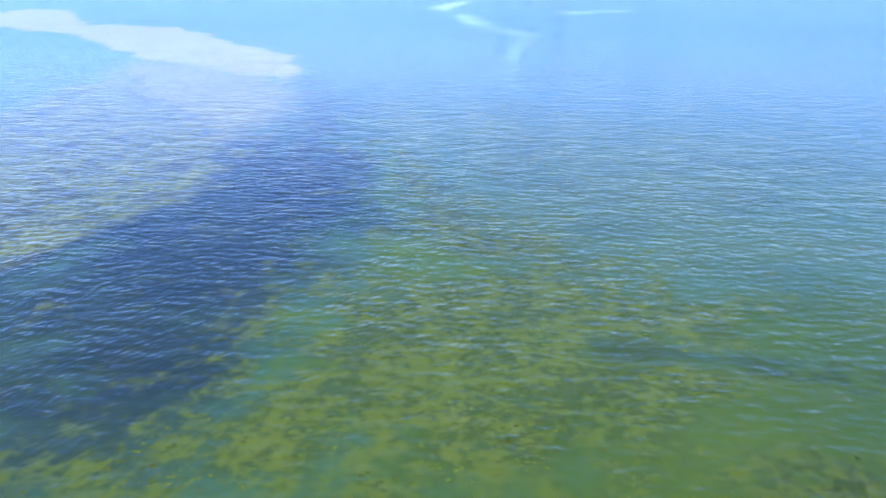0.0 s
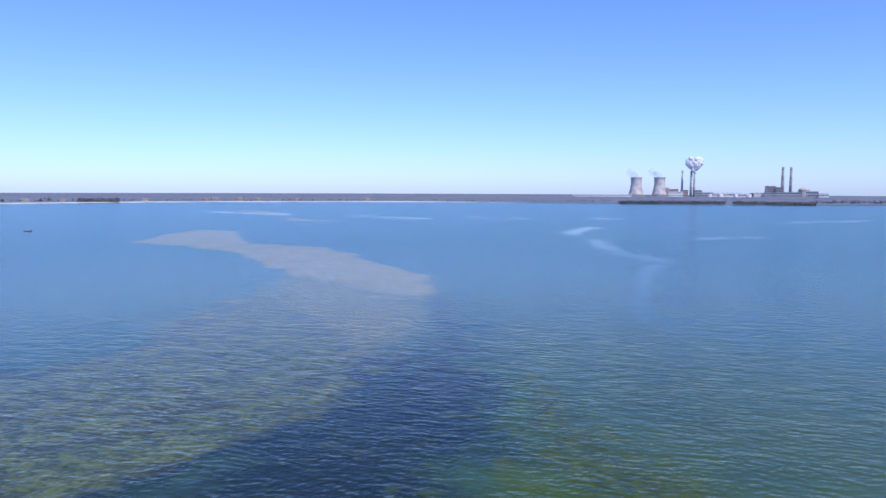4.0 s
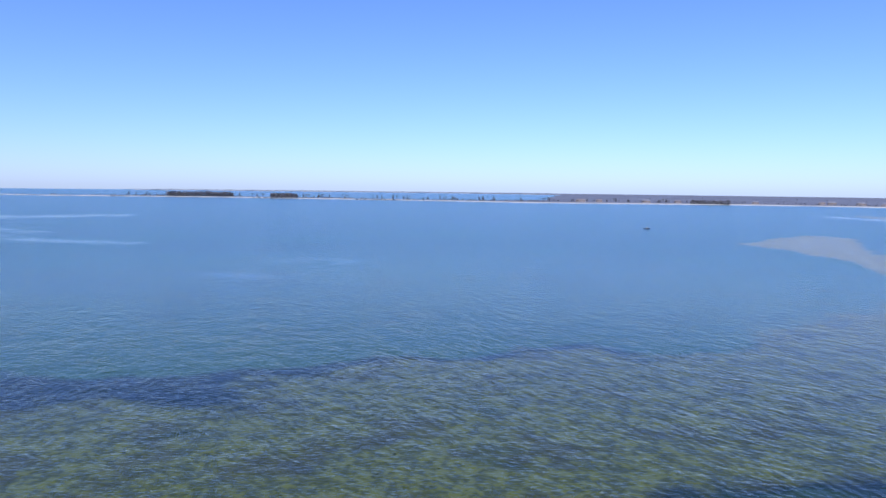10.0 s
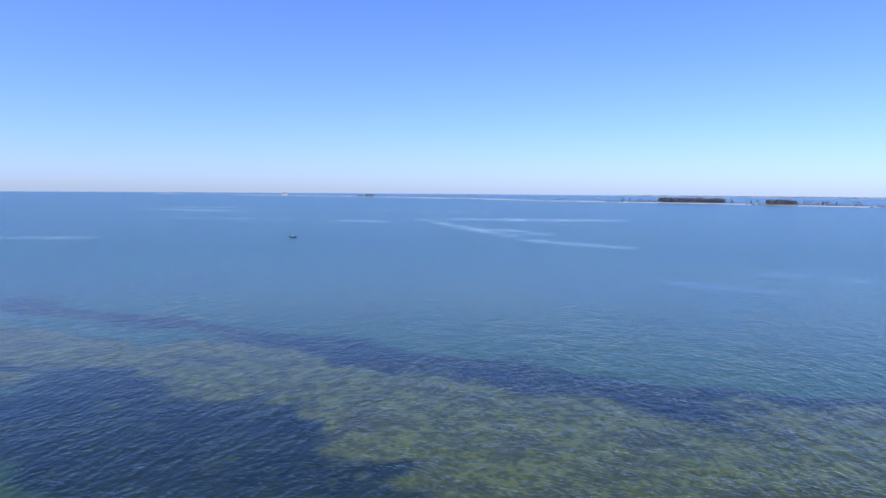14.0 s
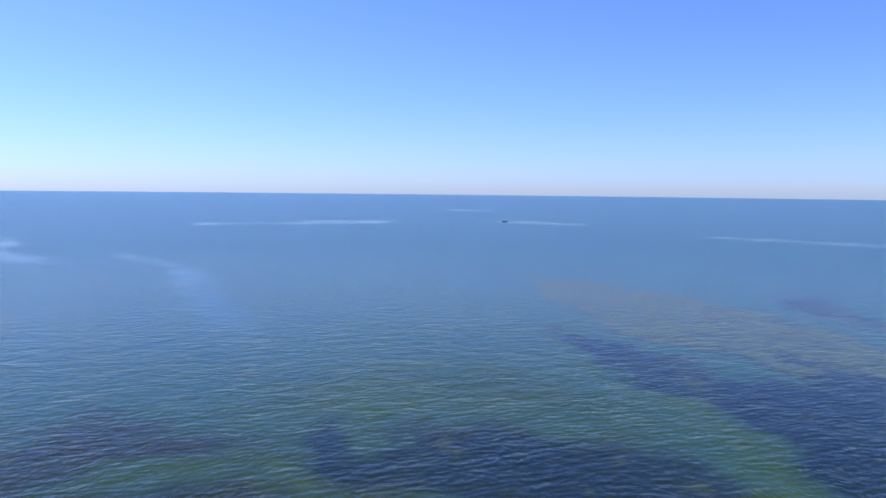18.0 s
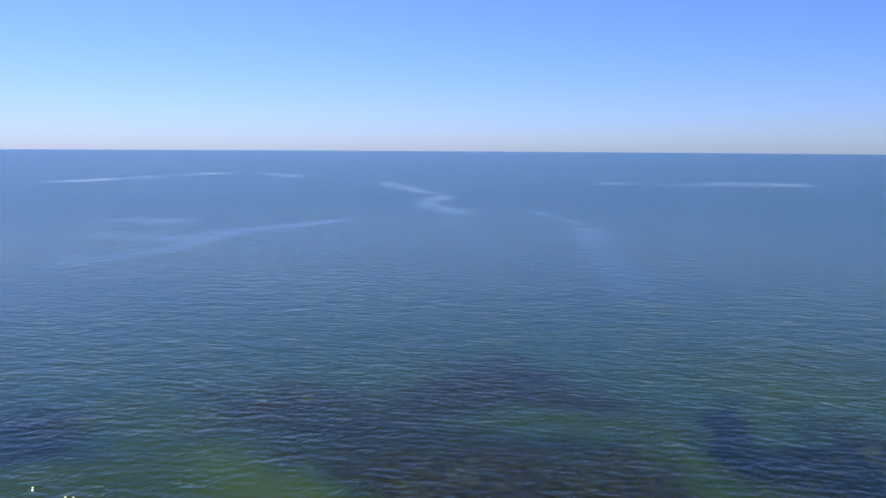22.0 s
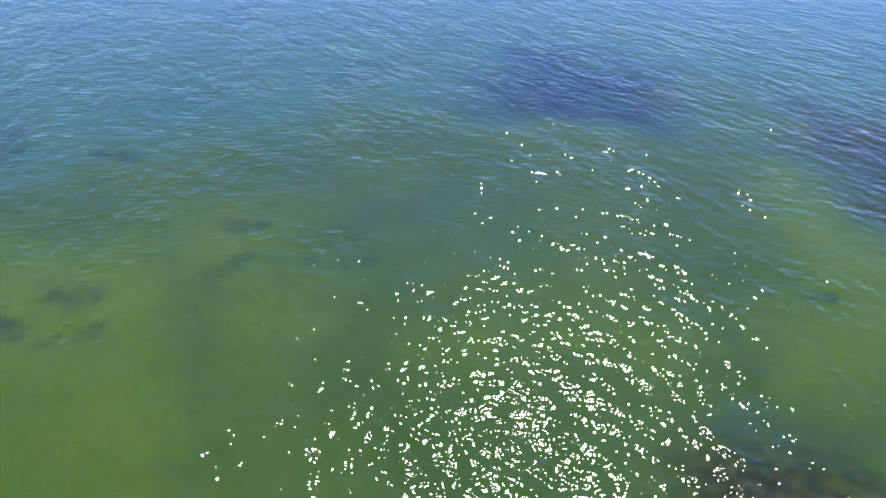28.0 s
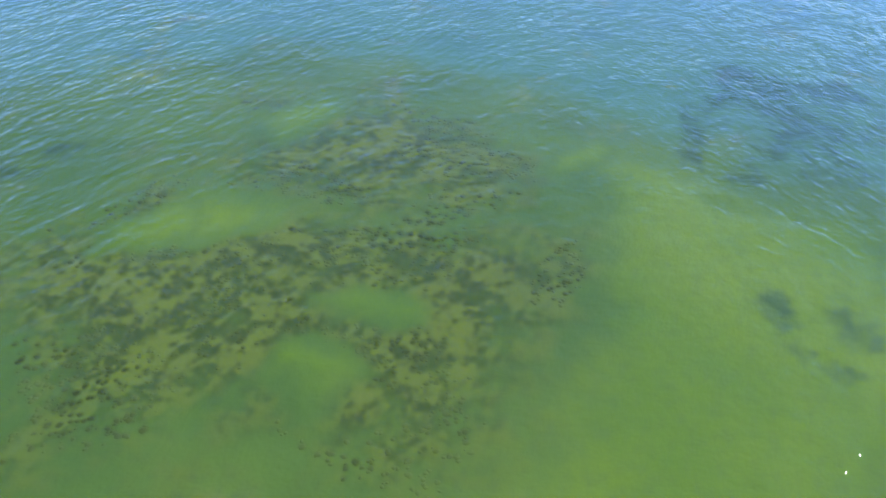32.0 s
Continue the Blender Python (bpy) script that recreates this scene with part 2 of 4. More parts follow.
    green = k.mix(k.ramp(mottle, 0.56, 0.74, 0, 0.35), green, (0.040, 0.078, 0.018))
    green = k.mix(k.ramp(tufts, 0.50, 0.60, 0, 0.35), green, (0.042, 0.080, 0.014))
    c = k.mix(k.ramp(k.math("ADD", k.attr("green"), k.math("MULTIPLY", k.math("SUBTRACT", k.math("ADD", k.math("MULTIPLY", mottle, 0.5), k.math("MULTIPLY", ragged, 0.5)), 0.5), 1.9)), 0.15, 0.85), c, green)
    # sand thinly grown with grass
    thin_grass = k.mix(k.ramp(both, 0.40, 0.60), (0.088, 0.102, 0.078), (0.165, 0.172, 0.105))
    c = k.mix(cover("mixed", 1.0, 0.10, 0.80), c, thin_grass)
    # bare sand
    sand = k.mix(k.ramp(patch, 0.3, 0.7), (0.190, 0.184, 0.128), (0.235, 0.224, 0.160))
    c = k.mix(cover("sand", 0.5, 0.25, 0.75), c, sand)
    # single dark grass clumps
    dm = k.ramp(k.math("ADD", k.attr("dark"), k.math("MULTIPLY", k.math("SUBTRACT", k.math("ADD", k.math("MULTIPLY", both, 0.6), k.math("MULTIPLY", ragged, 0.4)), 0.5), 4.4)), 0.55, 1.35, 0, 0.7)
    c = k.mix(dm, c, (0.018, 0.040, 0.024))
    # dry land: salt marsh with far haze put into its blue grey, scrub, pale beach
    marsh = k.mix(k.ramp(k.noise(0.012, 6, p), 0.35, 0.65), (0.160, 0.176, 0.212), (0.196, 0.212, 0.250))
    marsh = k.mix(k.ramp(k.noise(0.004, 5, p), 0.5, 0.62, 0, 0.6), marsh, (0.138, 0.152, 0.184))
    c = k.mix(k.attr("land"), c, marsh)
    c = k.mix(k.attr("beach"), c, k.mix(k.noise(0.3, 4, p), (0.62, 0.58, 0.50), (0.78, 0.74, 0.66)))
    b = k.add("ShaderNodeBump", {"Strength": 0.5, "Distance": 0.25, "Height": mottle})
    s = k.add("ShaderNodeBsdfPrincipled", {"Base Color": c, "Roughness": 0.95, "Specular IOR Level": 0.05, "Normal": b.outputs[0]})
    return k.surface(s.outputs[0])


WIND_AZ = 6.0                         # bearing along which the ripples run


def make_water_material():
    k = Nodes("clear shallow sea water")
    p = k.coords()

    def ripples(az, scale, stretch, detail=2.0, rough=0.5):
        """Short crests across a bearing; their wavelength is about 1 / scale metres."""
        turned = k.add("ShaderNodeMapping", {"Vector": p, "Rotation": (0, 0, radians(az))}).outputs[0]
        long = k.add("ShaderNodeMapping", {"Vector": turned, "Scale": (scale * stretch, scale, scale)}).outputs[0]
        return k.add("ShaderNodeTexNoise", {"Vector": long, "Scale": 1.0, "Detail": detail, "Roughness": rough}).outputs["Fac"]

    slick = k.attr("slick")
    open_sea = k.attr("fetch")                 # farther out the finest chop shows as roughness
    calm = k.math("SUBTRACT", 1.0, k.math("MULTIPLY", slick, 0.75), True)
    paws = k.math("MULTIPLY", k.ramp(k.noise(0.012, 4, p), 0.3, 0.7, 0.75, 1.1), k.ramp(k.noise(0.11, 5, p, 0.6), 0.35, 0.65, 0.70, 1.20))
    lively = k.math("MULTIPLY", calm, paws)
    up = k.add("ShaderNodeNewGeometry").outputs["Normal"]
    rip = up
    for az, scale, stretch, detail, distance in ((10, 0.36, 0.55, 0.0, 0.15), (12, 1.05, 0.52, 0.0, 0.135), (-42, 1.9, 0.70, 0.3, 0.085), (48, 3.6, 0.75, 0.5, 0.044)):
        rip = k.add("ShaderNodeBump", {"Strength": lively, "Distance": distance, "Height": ripples(WIND_AZ + az - 6, scale, stretch, detail), "Normal": rip}).outputs[0]
    fres = k.add("ShaderNodeFresnel", {"IOR": 1.28, "Normal": rip}).outputs[0]
    fres = k.math("MULTIPLY", fres, k.math("MULTIPLY_ADD", slick, 0.22, c=k.math("MULTIPLY_ADD", open_sea, -0.31, c=0.90)))
    roughness = k.math("MULTIPLY", k.math("MULTIPLY_ADD", open_sea, 0.11, c=0.12), k.math("MULTIPLY_ADD", slick, -0.6, c=1.0))
    gloss = k.add("ShaderNodeBsdfGlossy", {"Color": (1, 1, 1, 1), "Roughness": roughness, "Normal": rip}, distribution="BECKMANN").outputs[0]
    clear = k.add("ShaderNodeBsdfTransparent", {"Color": (0.90, 0.94, 0.76, 1)}).outputs[0]
    return k.surface(k.add("ShaderNodeMixShader", {0: fres, 1: clear, 2: gloss}).outputs[0])


SEABED = make_seabed_material()
WATER = make_water_material()
CONCRETE = plain("weathered cooling tower concrete", (0.50, 0.46, 0.44), 0.85, scale=0.3)
# chimney concrete, lightened so that far haze is in its colour
DARK_CONCRETE = plain("weathered chimney concrete paled by haze", (0.46, 0.44, 0.46), 0.85, scale=0.3)
STEEL = plain("grey galvanised steel", (0.33, 0.34, 0.36), 0.45, 0.6)
# rust tone, also paled for haze over the plant
RUST_PANEL = plain("rust coloured cladding paled by haze", (0.40, 0.29, 0.31), 0.6)
WHITE_PANEL = plain("white sheet metal cladding", (0.74, 0.73, 0.71), 0.5, vary=0.12)
GREY_PANEL = plain("blue grey metal cladding", (0.34, 0.35, 0.39), 0.6)
BROWN_PANEL = plain("brown metal cladding", (0.32, 0.28, 0.30), 0.6)
COAL = plain("piled coal", (0.05, 0.05, 0.055), 0.9)
# leaf and scrub colours are pale blue grey to imitate distance haze
LEAF = plain("dark evergreen leaves greyed by haze", (0.140, 0.140, 0.148), 0.8, scale=2.0, vary=0.5)
SCRUB = plain("scrub greyed by distance haze", (0.146, 0.160, 0.182), 0.85, scale=2.0, vary=0.3)
PALM_LEAF = plain("grey green palm leaves", (0.075, 0.085, 0.055), 0.75, scale=2.0, vary=0.4)
DARK_GRASS = plain("dark olive seagrass blades", (0.040, 0.060, 0.015), 0.95, scale=1.5, vary=0.5)
OLIVE_GRASS = plain("olive weed blades", (0.070, 0.100, 0.020), 0.95, scale=1.5, vary=0.5)
for grass in (DARK_GRASS, OLIVE_GRASS):          # wet blades under water have no sheen
    for node in grass.node_tree.nodes:
        if node.type == "BSDF_PRINCIPLED":
            node.inputs["Specular IOR Level"].default_value = 0.02
BARK = plain("grey brown bark", (0.13, 0.10, 0.08), 0.9)
WALL_TAN = plain("tan stucco", (0.38, 0.31, 0.26), 0.85)
ROOF_RED = plain("terracotta roof sheets", (0.25, 0.215, 0.21), 0.75)
ROOF_GREY = plain("grey roof shingles", (0.25, 0.25, 0.27), 0.8)
GLASS_DARK = plain("dark window glass", (0.03, 0.035, 0.04), 0.1, vary=0.05, bump=0.0)
HULL_WHITE = plain("white gelcoat", (0.78, 0.78, 0.76), 0.25, vary=0.06, bump=0.02)
HULL_DARK = plain("dark blue gelcoat", (0.03, 0.045, 0.08), 0.3, vary=0.1, bump=0.02)
MOTOR_BLACK = plain("black outboard cowling", (0.02, 0.02, 0.022), 0.3, vary=0.1, bump=0.02)
CANVAS = plain("faded canvas", (0.55, 0.55, 0.53), 0.9)


def make_steam(name, opacity, thin=0.5):
    k = Nodes(name)
    d = k.add("ShaderNodeBsdfDiffuse", {"Color": (0.97, 0.97, 0.97, 1)}).outputs[0]
    tr = k.add("ShaderNodeBsdfTranslucent", {"Color": (0.93, 0.93, 0.93, 1)}).outputs[0]
    body = k.add("ShaderNodeMixShader", {0: 0.5, 1: d, 2: tr}).outputs[0]
    clear = k.add("ShaderNodeBsdfTransparent").outputs[0]
    wisps = k.ramp(k.noise(0.035, 5), 0.35, 0.65, opacity * thin, opacity)
    return k.surface(k.add("ShaderNodeMixShader", {0: wisps, 1: clear, 2: body}).outputs[0])


STEAM = make_steam("dense white steam", 1.0, 1.0)
VAPOUR = make_steam("thin vapour", 0.16)

# ---------------------------------------------------------------- plan of the sea floor: kind, edge softness or half width, outline in metres
SEABED_AREAS, SEABED_STREAKS, SLICKS = [], [], []
SEABED_AREAS.append(("shallow", 26, 0.8, [(-10, 195), (5, 184), (18, 168), (31, 163), (41, 152), (60, 136), (77, 123), (88, 114), (46, 57), (1, 61), (-1, 89), (-3, 117)]))  # weed shallows beside the channel
SEABED_AREAS.append(("sand", 3.5, 1, [(-220, 404), (-232, 466), (-236, 533), (-202, 520), (-163, 433), (-148, 403), (-122, 392), (-96, 380), (-74, 341), (-53, 301), (-35, 272), (-28, 261), (-24, 233), (-20, 206), (-23, 195), (-34, 202), (-47, 216), (-62, 232), (-79, 256), (-101, 292), (-133, 343), (-166, 375)]))  # outer sandbar
SEABED_AREAS.append(("mixed", 9, 1, [(-78, 252), (-79, 224), (-77, 186), (-76, 160), (-61, 138), (-49, 126), (-37, 122), (-27, 124), (-20, 133), (-17, 149), (-17, 175), (-21, 211), (-23, 195), (-35, 208), (-48, 221), (-64, 240)]))  # sand thinly grown with grass
SEABED_AREAS.append(("reef", 3, 1, [(-78, 202), (-77, 167), (-59, 123), (-42, 98), (-36, 100), (-30, 111), (-22, 126), (-20, 133), (-28, 126), (-38, 126), (-53, 140), (-69, 162)]))  # turtle grass flat
SEABED_AREAS.append(("reef", 3, 1, [(-72, 220), (-72, 171), (-72, 144), (-74, 132), (-77, 121), (-76, 114), (-87, 118), (-91, 116), (-97, 106), (-101, 95), (-104, 84), (-107, 75), (-110, 66), (-113, 59), (-115, 52), (-109, 47), (-111, 39), (-113, 32), (-116, 25), (-119, 19), (-70, 12), (-54, 32), (-48, 48), (-52, 54), (-43, 65), (-47, 70), (-39, 81), (-31, 89), (-29, 108), (-22, 126)]))  # turtle grass flat
SEABED_AREAS.append(("reef", 3, 1, [(-97, 56), (-113, 32), (-119, 19), (-111, 34), (-116, 26), (-123, 17), (-132, 13), (-136, 3), (-131, -2), (-134, -8), (-144, -17), (-155, -30), (-158, -41), (-155, -50), (-148, -50), (-163, -77), (-174, -110), (-178, -134), (-178, -168), (-174, -186), (-149, -159), (-136, -132), (-127, -108), (-123, -91), (-126, -78), (-117, -64), (-120, -52), (-111, -41), (-106, -30), (-93, -18), (-91, -11), (-84, -7), (-87, -11), (-89, -6), (-87, 2), (-81, -3), (-77, 2), (-63, 23), (-65, 24), (-57, 34)]))  # turtle grass flat
SEABED_AREAS.append(("deep", 2.2, 0.8, [(-75, 113), (-87, 118), (-91, 116), (-97, 106), (-101, 95), (-104, 84), (-107, 75), (-110, 66), (-113, 59), (-115, 52), (-111, 39), (-113, 32), (-116, 25), (-119, 19), (-141, 21), (-130, 28), (-124, 35), (-119, 42), (-117, 50), (-111, 68), (-106, 85), (-99, 106), (-97, 119)]))  # dark rim of the flat
SEABED_AREAS.append(("deep", 3, 0.75, [(-136, -8), (-125, -1), (-128, 5), (-124, 9), (-118, 18), (-114, 26), (-110, 34), (-108, 42), (-104, 48), (-103, 56), (-102, 69), (-108, 73), (-112, 60), (-114, 44), (-122, 32), (-132, 19), (-140, 9), (-150, -2), (-156, -14), (-165, -31), (-182, -59), (-199, -88), (-214, -119), (-194, -108), (-173, -69), (-157, -35), (-138, -13)]))  # dark rim of the flat
SEABED_AREAS.append(("deep", 3.5, 1, [(-116, -124), (-116, -107), (-116, -94), (-114, -84), (-108, -69), (-110, -61), (-109, -49), (-106, -39), (-101, -28), (-88, -21), (-89, -14), (-85, -8), (-74, -13), (-69, -20), (-73, -27), (-77, -34), (-81, -41), (-85, -51), (-92, -67), (-102, -88)]))  # south channel
SEABED_AREAS.append(("deep", 3.5, 0.9, [(-135, -73), (-140, -71), (-131, -61), (-135, -58), (-131, -46), (-123, -35), (-118, -28), (-114, -21), (-103, -13), (-96, -9), (-92, -11), (-87, -11), (-89, -6), (-87, 2), (-81, -3), (-77, 2), (-77, -20), (-78, -20), (-83, -28), (-86, -33), (-91, -41), (-94, -49)]))  # channel between the flat and the ridge
SEABED_AREAS.append(("deep", 18, 0.85, [(-19, 212), (-11, 177), (-8, 157), (-4, 128), (-2, 115), (0, 99), (2, 91), (2, 85), (-1, 85), (-5, 80), (-2, 74), (-5, 68), (-8, 64), (-8, 61), (-8, 53), (-11, 46), (-15, 41), (-19, 38), (-27, 37), (-44, 69), (-40, 72), (-37, 80), (-34, 91), (-30, 109), (-25, 131), (-19, 156), (-22, 126), (-16, 141), (-15, 168)]))  # west channel
SEABED_AREAS.append(("green2", 9, 0.8, [(4, 60), (23, 61), (48, 59), (31, 33), (-4, 36), (-2, 46)]))  # green ground
SEABED_AREAS.append(("weed", 10, 1, [(-1, 85), (2, 92), (-1, 102), (-3, 127), (1, 131), (8, 111), (17, 88), (26, 70), (34, 61), (48, 58), (67, 57), (42, 32), (-24, 38), (-25, 39), (-22, 43), (-18, 46), (-14, 49), (-12, 56), (-10, 63), (-6, 70), (-4, 80)]))  # olive weed slope
SEABED_AREAS.append(("deep", 3, 0.6, [(14, 55), (21, 55), (28, 53), (35, 51), (42, 49), (39, 45), (31, 45), (26, 48), (19, 50)]))  # dark hollow in the weed
SEABED_AREAS.append(("green", 3.5, 0.6, [(-2, 79), (2, 81), (6, 79), (10, 73), (13, 70), (8, 67), (4, 65), (3, 64), (1, 68), (-1, 72)]))  # pale patch of the slope
SEABED_AREAS.append(("green", 1.6, 0.65, [(-6, 139), (-3, 127), (0, 112), (1, 102), (4, 96), (7, 94), (5, 91), (2, 93), (0, 101), (-2, 112)]))  # pale edge of the slope
SEABED_AREAS.append(("green", 1.8, 0.5, [(-11, 61), (-9, 63), (-6, 61), (-4, 58), (-6, 56), (-8, 58), (-9, 57), (-10, 58)]))  # pale spot
SEABED_AREAS.append(("green", 1.2, 0.5, [(-10, 53), (-8, 54), (-4, 53), (-3, 51), (-6, 51), (-9, 50)]))  # pale spot
SEABED_AREAS.append(("green", 1.5, 0.5, [(33, 58), (39, 58), (44, 52), (42, 49), (37, 52), (33, 54)]))  # pale spot
SEABED_AREAS.append(("green2", 7, 0.65, [(-42, -102), (-60, -112), (-77, -104), (-87, -88), (-81, -67), (-75, -57), (-67, -64), (-58, -77), (-46, -78), (-37, -74), (-34, -78)]))  # green water before the ridge
SEABED_AREAS.append(("murk", 6, 0.9, [(-6, -100), (-16, -102), (-25, -95), (-31, -85), (-35, -77), (-40, -74), (-49, -77), (-57, -76), (-64, -66), (-68, -60), (-72, -55), (-72, -43), (-71, -37), (-29, -60), (-17, -60), (2, -61), (17, -62), (32, -62), (38, -74), (36, -81)]))  # brown foot of the ridge
SEABED_AREAS.append(("deep", 4, 0.85, [(-48, -74), (-54, -72), (-60, -68), (-63, -60), (-70, -55), (-76, -48), (-72, -40), (-68, -33), (-64, -27), (-37, -64), (-34, -70)]))  # dark hollow
SEABED_AREAS.append(("deep", 8, 0.65, [(60, -79), (55, -89), (42, -87), (29, -83), (22, -79), (21, -72), (24, -66), (31, -63), (38, -60), (45, -58)]))  # dark hollow
SEABED_AREAS.append(("murk", 7, 1, [(21, -80), (14, -80), (5, -86), (-8, -84), (-18, -81), (-26, -74), (-28, -64), (-30, -58), (-33, -55), (-21, -24), (6, -21), (11, -34), (10, -39), (5, -44), (-2, -45), (-3, -49), (-2, -57), (3, -65), (10, -70), (16, -73)]))  # brown ground
SEABED_AREAS.append(("deep", 8, 0.6, [(21, -80), (14, -80), (5, -86), (-8, -84), (-18, -81), (-26, -74), (-19, -69), (-8, -71), (4, -70), (13, -72)]))  # dark upper ground
SEABED_AREAS.append(("shallow", 6, 0.7, [(6, -94), (-1, -101), (-11, -98), (-8, -92), (0, -89)]))  # teal gap
SEABED_AREAS.append(("green2", 3.5, 0.7, [(-9, -80), (-18, -83), (-26, -79), (-23, -75), (-15, -77)]))  # pale belt
SEABED_AREAS.append(("green", 4, 0.5, [(-111, -113), (-101, -87), (-92, -67), (-85, -51), (-81, -41), (-77, -34), (-73, -27), (-69, -20), (-65, -25), (-67, -30), (-70, -35), (-73, -39), (-78, -47), (-81, -54), (-85, -66), (-92, -80)]))  # olive ridge
SEABED_AREAS.append(("green", 4, 0.5, [(-28, -79), (-31, -76), (-32, -68), (-33, -62), (-34, -57), (-32, -53), (-30, -56), (-28, -61), (-27, -67), (-26, -72)]))  # olive ridge end
SEABED_AREAS.append(("deep", 3, 0.9, [(-37, -82), (-45, -86), (-36, -64), (-34, -67), (-34, -73)]))  # dark water beyond the ridge
SEABED_AREAS.append(("green2", 6, 1, [(31, -86), (25, -86), (19, -76), (12, -70), (9, -65), (10, -57), (10, -50), (12, -45), (14, -40), (17, -36), (22, -31), (26, -27), (27, -26), (32, -31), (29, -37), (26, -42), (27, -48), (36, -51), (48, -52), (50, -54), (41, -58), (32, -63), (22, -68), (24, -76)]))  # green flat
SEABED_AREAS.append(("green2", 7, 1, [(24, -67), (30, -66), (38, -60), (47, -53), (51, -46), (56, -37), (58, -27), (58, -18), (31, -9), (11, -29), (13, -37), (8, -47), (5, -55), (6, -59), (12, -56), (20, -47), (26, -46), (29, -53), (24, -62)]))  # green flat
SEABED_AREAS.append(("deep", 4, 0.5, [(54, -43), (46, -44), (35, -46), (31, -41), (31, -36), (34, -31), (37, -28), (40, -28), (51, -37)]))  # dark bed
SEABED_AREAS.append(("deep", 6, 0.45, [(40, -50), (31, -52), (23, -49), (21, -42), (24, -36), (28, -33)]))  # dark floor
SEABED_AREAS.append(("green", 4, 1, [(18, -72), (15, -72), (11, -68), (8, -66), (3, -63), (0, -59), (-4, -53), (-3, -50), (0, -50), (2, -46), (4, -45), (6, -48), (8, -48), (9, -52), (9, -56), (13, -62)]))  # bright green bank
SEABED_AREAS.append(("green", 1.2, 0.7, [(-1, -45), (-2, -46), (-2, -44), (-2, -42), (-1, -43)]))  # green tongue
SEABED_AREAS.append(("green", 3.5, 0.65, [(12, -46), (9, -45), (11, -42), (15, -37), (19, -32), (23, -29), (25, -28), (24, -32), (20, -39), (16, -44)]))  # green water floor
SEABED_AREAS.append(("green", 5, 0.6, [(61, -6), (60, -14), (56, -23), (49, -30), (41, -35), (33, -32), (28, -28), (25, -21), (22, -16), (27, -1), (34, 0), (41, 0), (50, -2)]))  # bright flat
SEABED_AREAS.append(("green", 4, 1, [(56, 3), (58, -4), (56, -10), (55, -19), (48, -25), (37, -22), (29, -18), (24, -13), (22, 1), (27, -1), (32, -1), (39, -1), (45, 1)]))  # bright flat
SEABED_AREAS.append(("green2", 6, 1, [(45, 58), (56, 54), (68, 40), (70, 20), (66, 7), (58, 0), (46, 6), (29, 40)]))  # green margin
SEABED_AREAS.append(("reef2", 7, 0.95, [(17, 14), (24, 14), (31, 10), (39, 8), (46, 6), (42, 0), (34, -1), (28, -1), (23, -1)]))  # brown weed thinning out
SEABED_AREAS.append(("reef2", 6, 1, [(55, 39), (60, 33), (62, 24), (61, 14), (55, 6), (50, 2), (42, -1), (34, -2), (28, -1), (22, 1), (21, 16), (14, 22), (28, 38), (39, 35), (50, 34)]))  # brown weed
SEABED_AREAS.append(("reef2", 5, 0.9, [(47, 33), (57, 29), (62, 23), (61, 15), (58, 7), (52, 4), (47, 6), (42, 14), (42, 20), (42, 28)]))  # brown weed
SEABED_AREAS.append(("green", 1.4, 0.75, [(34, 32), (38, 30), (42, 25), (40, 22), (36, 24), (34, 27), (32, 30)]))  # sandy clearing
SEABED_AREAS.append(("green", 1.4, 0.75, [(32, 14), (34, 12), (34, 8), (33, 7), (32, 9), (31, 12)]))  # sandy clearing
SEABED_AREAS.append(("green", 1.4, 0.75, [(25, 13), (28, 12), (28, 9), (26, 9), (24, 10)]))  # sandy clearing
SEABED_AREAS.append(("green", 1.4, 0.75, [(55, 5), (59, 2), (58, 0), (54, 2), (52, 4)]))  # sandy clearing
SEABED_AREAS.append(("green", 1.4, 0.75, [(52, 32), (56, 30), (55, 27), (51, 28)]))  # sandy clearing
SEABED_AREAS.append(("green", 1.4, 0.75, [(41, 29), (42, 25), (39, 23), (36, 24), (35, 25)]))  # sandy clearing
SEABED_AREAS.append(("green", 1.4, 0.75, [(27, 14), (28, 12), (27, 9), (25, 11), (25, 14)]))  # sandy clearing
SEABED_AREAS.append(("dark", 2.5, 1, [(71, -1), (79, -5), (85, -4), (86, -11), (81, -18), (73, -22), (67, -23), (63, -20), (59, -16), (63, -14), (59, -11), (60, -9), (65, -10), (70, -9), (64, -6), (60, -5), (64, -3)]))  # weed cluster
SEABED_AREAS.append(("dark", 3, 0.7, [(55, 8), (56, 6), (54, 2), (47, 3), (42, 1), (37, 0), (35, 1), (36, 2), (41, 5), (44, 7)]))  # weed edge
SEABED_STREAKS.append(("sand", 9, [(-308, 888), (-273, 862)]))
SEABED_STREAKS.append(("sand", 7, [(-231, 749), (-183, 698)]))
SEABED_STREAKS.append(("sand", 14, [(-387.9, 1023.2), (-290.1, 897.4)]))
SEABED_STREAKS.append(("sand", 12, [(-225.4, 721.0), (-185.0, 708.9)]))
SEABED_STREAKS.append(("dark", 1.4, [(45.0, -13.4), (43.4, -13.7)]))
SEABED_STREAKS.append(("dark", 1.0, [(44.0, -18.7), (42.4, -19.1)]))
SEABED_STREAKS.append(("dark", 1.0, [(40.0, -15.4), (39.7, -16.9)]))
SEABED_STREAKS.append(("dark", 1.6, [(59.7, -10.2), (60.4, -11.7)]))
SEABED_STREAKS.append(("dark", 1.6, [(71.7, -4.0), (60.8, -6.1)]))
